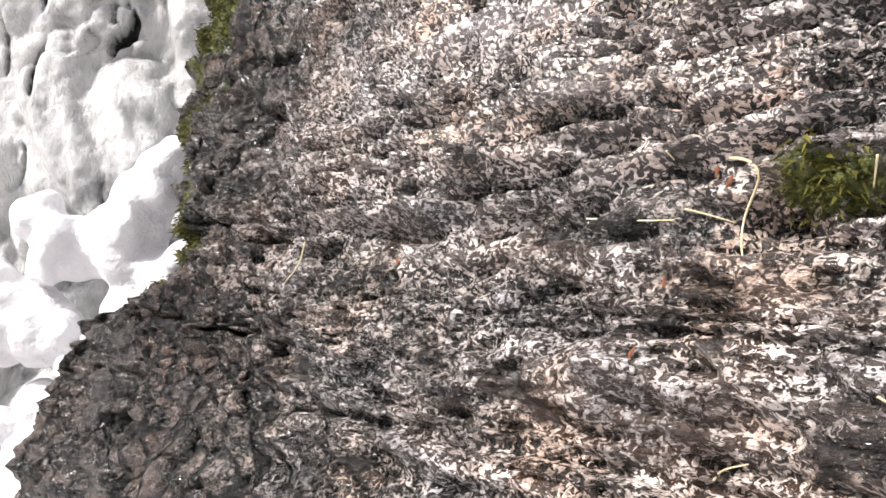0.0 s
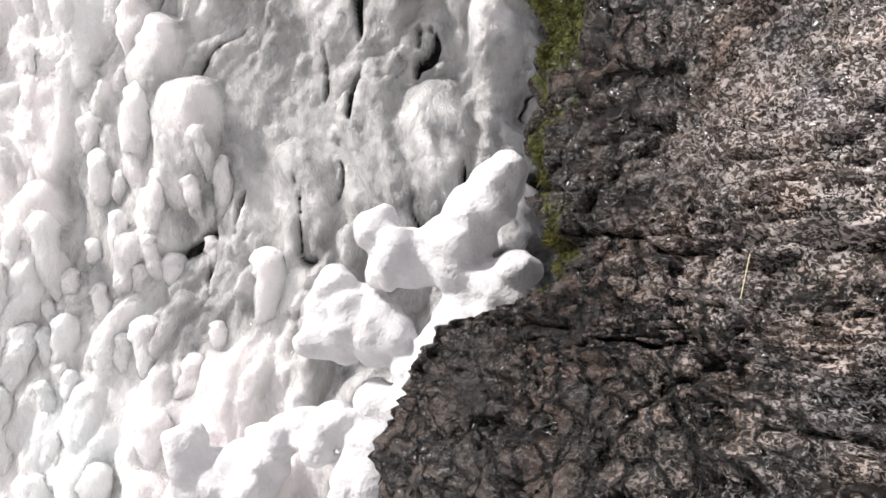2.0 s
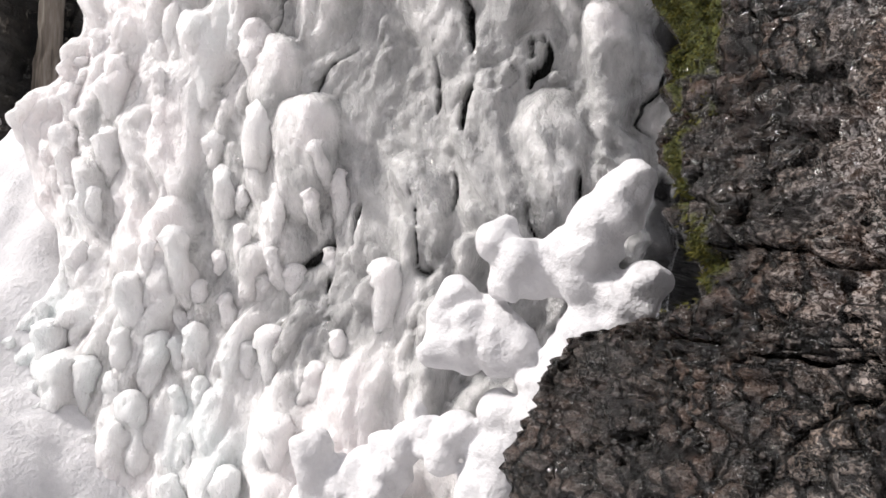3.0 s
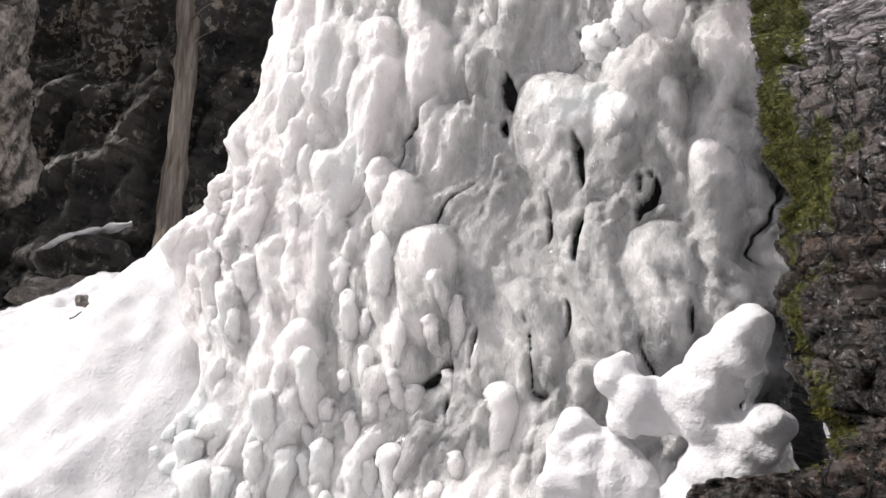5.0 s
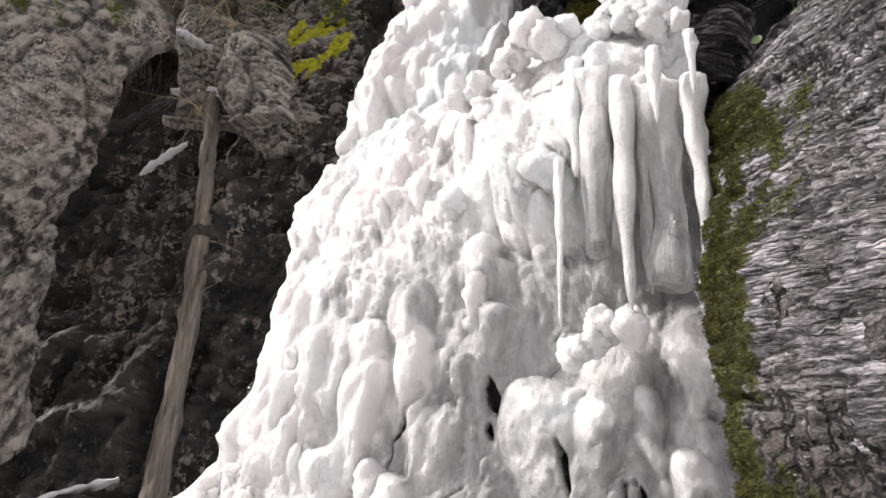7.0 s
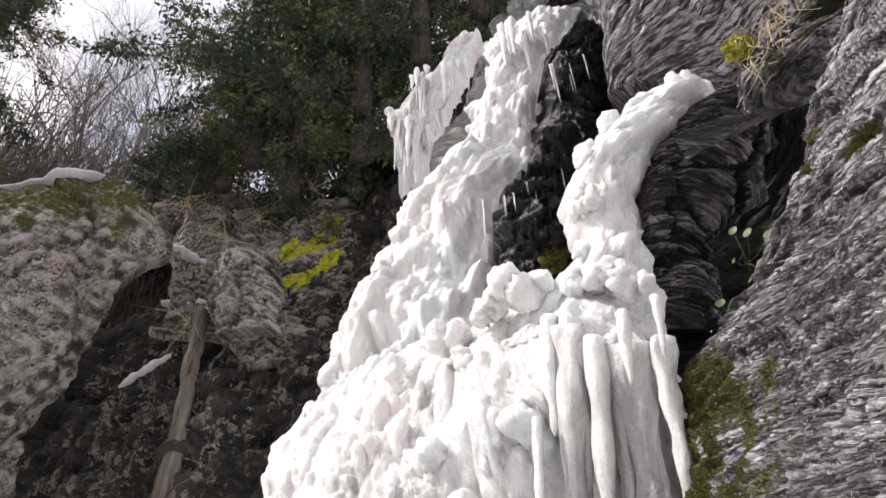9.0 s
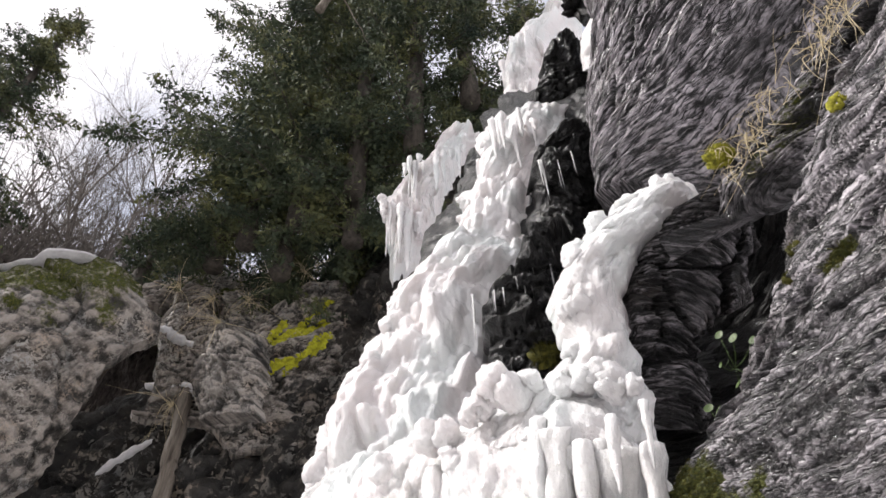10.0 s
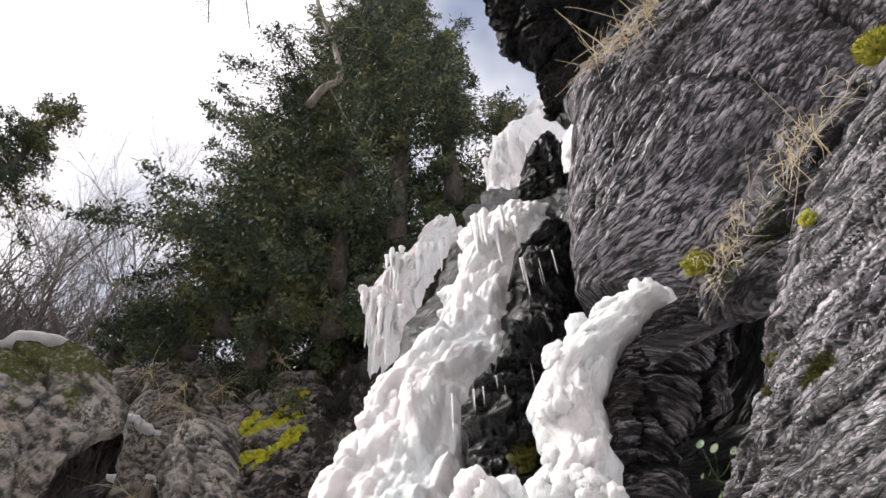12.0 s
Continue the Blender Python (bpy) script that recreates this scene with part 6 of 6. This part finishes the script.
for i, line in enumerate(STRAWS):
    pts = np.array([on_slab(x, z, 0.006) for x, z in line])
    t = np.linspace(0, 1, 14)
    k = np.linspace(0, 1, len(pts))
    p = np.stack([np.interp(t, k, pts[:, j]) for j in range(3)], -1)
    p = np.apply_along_axis(lambda a: np.convolve(np.pad(a, 2, mode="edge"), np.ones(5) / 5, "valid"), 0, p)
    v, f = tube(p, np.linspace(0.0011, 0.0006, 14) * (1.2 if i == 0 else 0.8), 5)
    put("straw", mesh_of("straw", v, f), STRAW, None, "pale dry straw stalk lying on the wet rock", category="straw", group="straws on the slab")
for i, (x, z) in enumerate([(0.201, 1.405), (0.204, 1.396), (-0.046, 1.337), (0.165, 1.325), (0.13, 1.28)]):
    c = on_slab(x, z, 0.004)
    a, b = np.array([0.69, -0.72, 0.0]), np.array([0.19, 0.18, 0.96])
    ang = np.linspace(0, 2 * np.pi, 9)[:-1]
    q = c + (np.cos(ang) * (0.0016 + 0.0008 * np.sin(ang * 3 + i)))[:, None] * a + (np.sin(ang) * 0.005)[:, None] * (b + 0.4 * a * math.sin(i * 2.0))
    v = np.concatenate([q, [c + np.array([-0.694, -0.671, 0.262]) * 0.003]])
    put("dead_leaf", mesh_of("dead_leaf", v, np.stack([np.arange(8), (np.arange(8) + 1) % 8, np.full(8, 8)], -1)), RUST, None, "small rust-brown leaf scrap stuck to the wet rock", category="leaf", group="leaf scraps on the slab")


def edge_moss():
    """Short moss hanging along the left edge of the slab and in a few patches on it."""
    rng = np.random.default_rng(8)
    w = np.clip(SLAB_MOSS.ravel() - 0.35, 0, 1)
    pick = rng.choice(w.size, 30000, p=w / w.sum())
    n = SLAB_N.reshape(-1, 3)[pick]
    pts = SLAB_P.reshape(-1, 3)[pick] + rng.normal(0, 0.004, (len(pick), 3))
    v, f = blades(pts, n, 0.011, 0.003, 9, 0.7)
    put("edge_moss", mesh_of("edge_moss", v, f, False), MOSS, None, "green moss hanging along the edge of the wet slab", category="moss", kind="stuff")


edge_moss()


def leafy_sprig(at, count, size, seed):
    rng = np.random.default_rng(seed)
    sprig = thing("leafy_sprig", "small round-leaved green plant rooted in the dark crack", "plant", group="plants in the crack")
    for k in range(count):
        c = np.asarray(at) + rng.normal(0, size * 2.2, 3)
        nrm = np.array([-0.5, -0.8, 0.2]) + rng.normal(0, 0.35, 3)
        nrm /= np.linalg.norm(nrm)
        a = np.cross(nrm, [0, 0, 1.0])
        a /= np.linalg.norm(a)
        b = np.cross(a, nrm)
        ang = np.linspace(0, 2 * np.pi, 11)[:-1]
        rr = size * rng.uniform(0.6, 1.2) * (1 - 0.25 * np.cos(ang * 1.0))
        ring = c + (np.cos(ang) * rr)[:, None] * b + (np.sin(ang) * rr)[:, None] * a
        v = np.concatenate([ring, [c - nrm * size * 0.25]])
        put("leaf", mesh_of("leaf", v, np.stack([np.arange(10), (np.arange(10) + 1) % 10, np.full(10, 10)], -1)), LEAF, sprig)
        t = np.linspace(0, 1, 5)[:, None]
        v, f = tube(np.asarray(at) * (1 - t) + c * t - np.array([0, 0, 0.02]) * np.sin(t * 3.1), np.full(5, 0.0015), 4)
        put("stem", mesh_of("stem", v, f), LEAF, sprig)


leafy_sprig((-0.08, 1.85, 3.62), 8, 0.02, 3)
leafy_sprig((-0.20, 1.9, 3.45), 6, 0.018, 4)
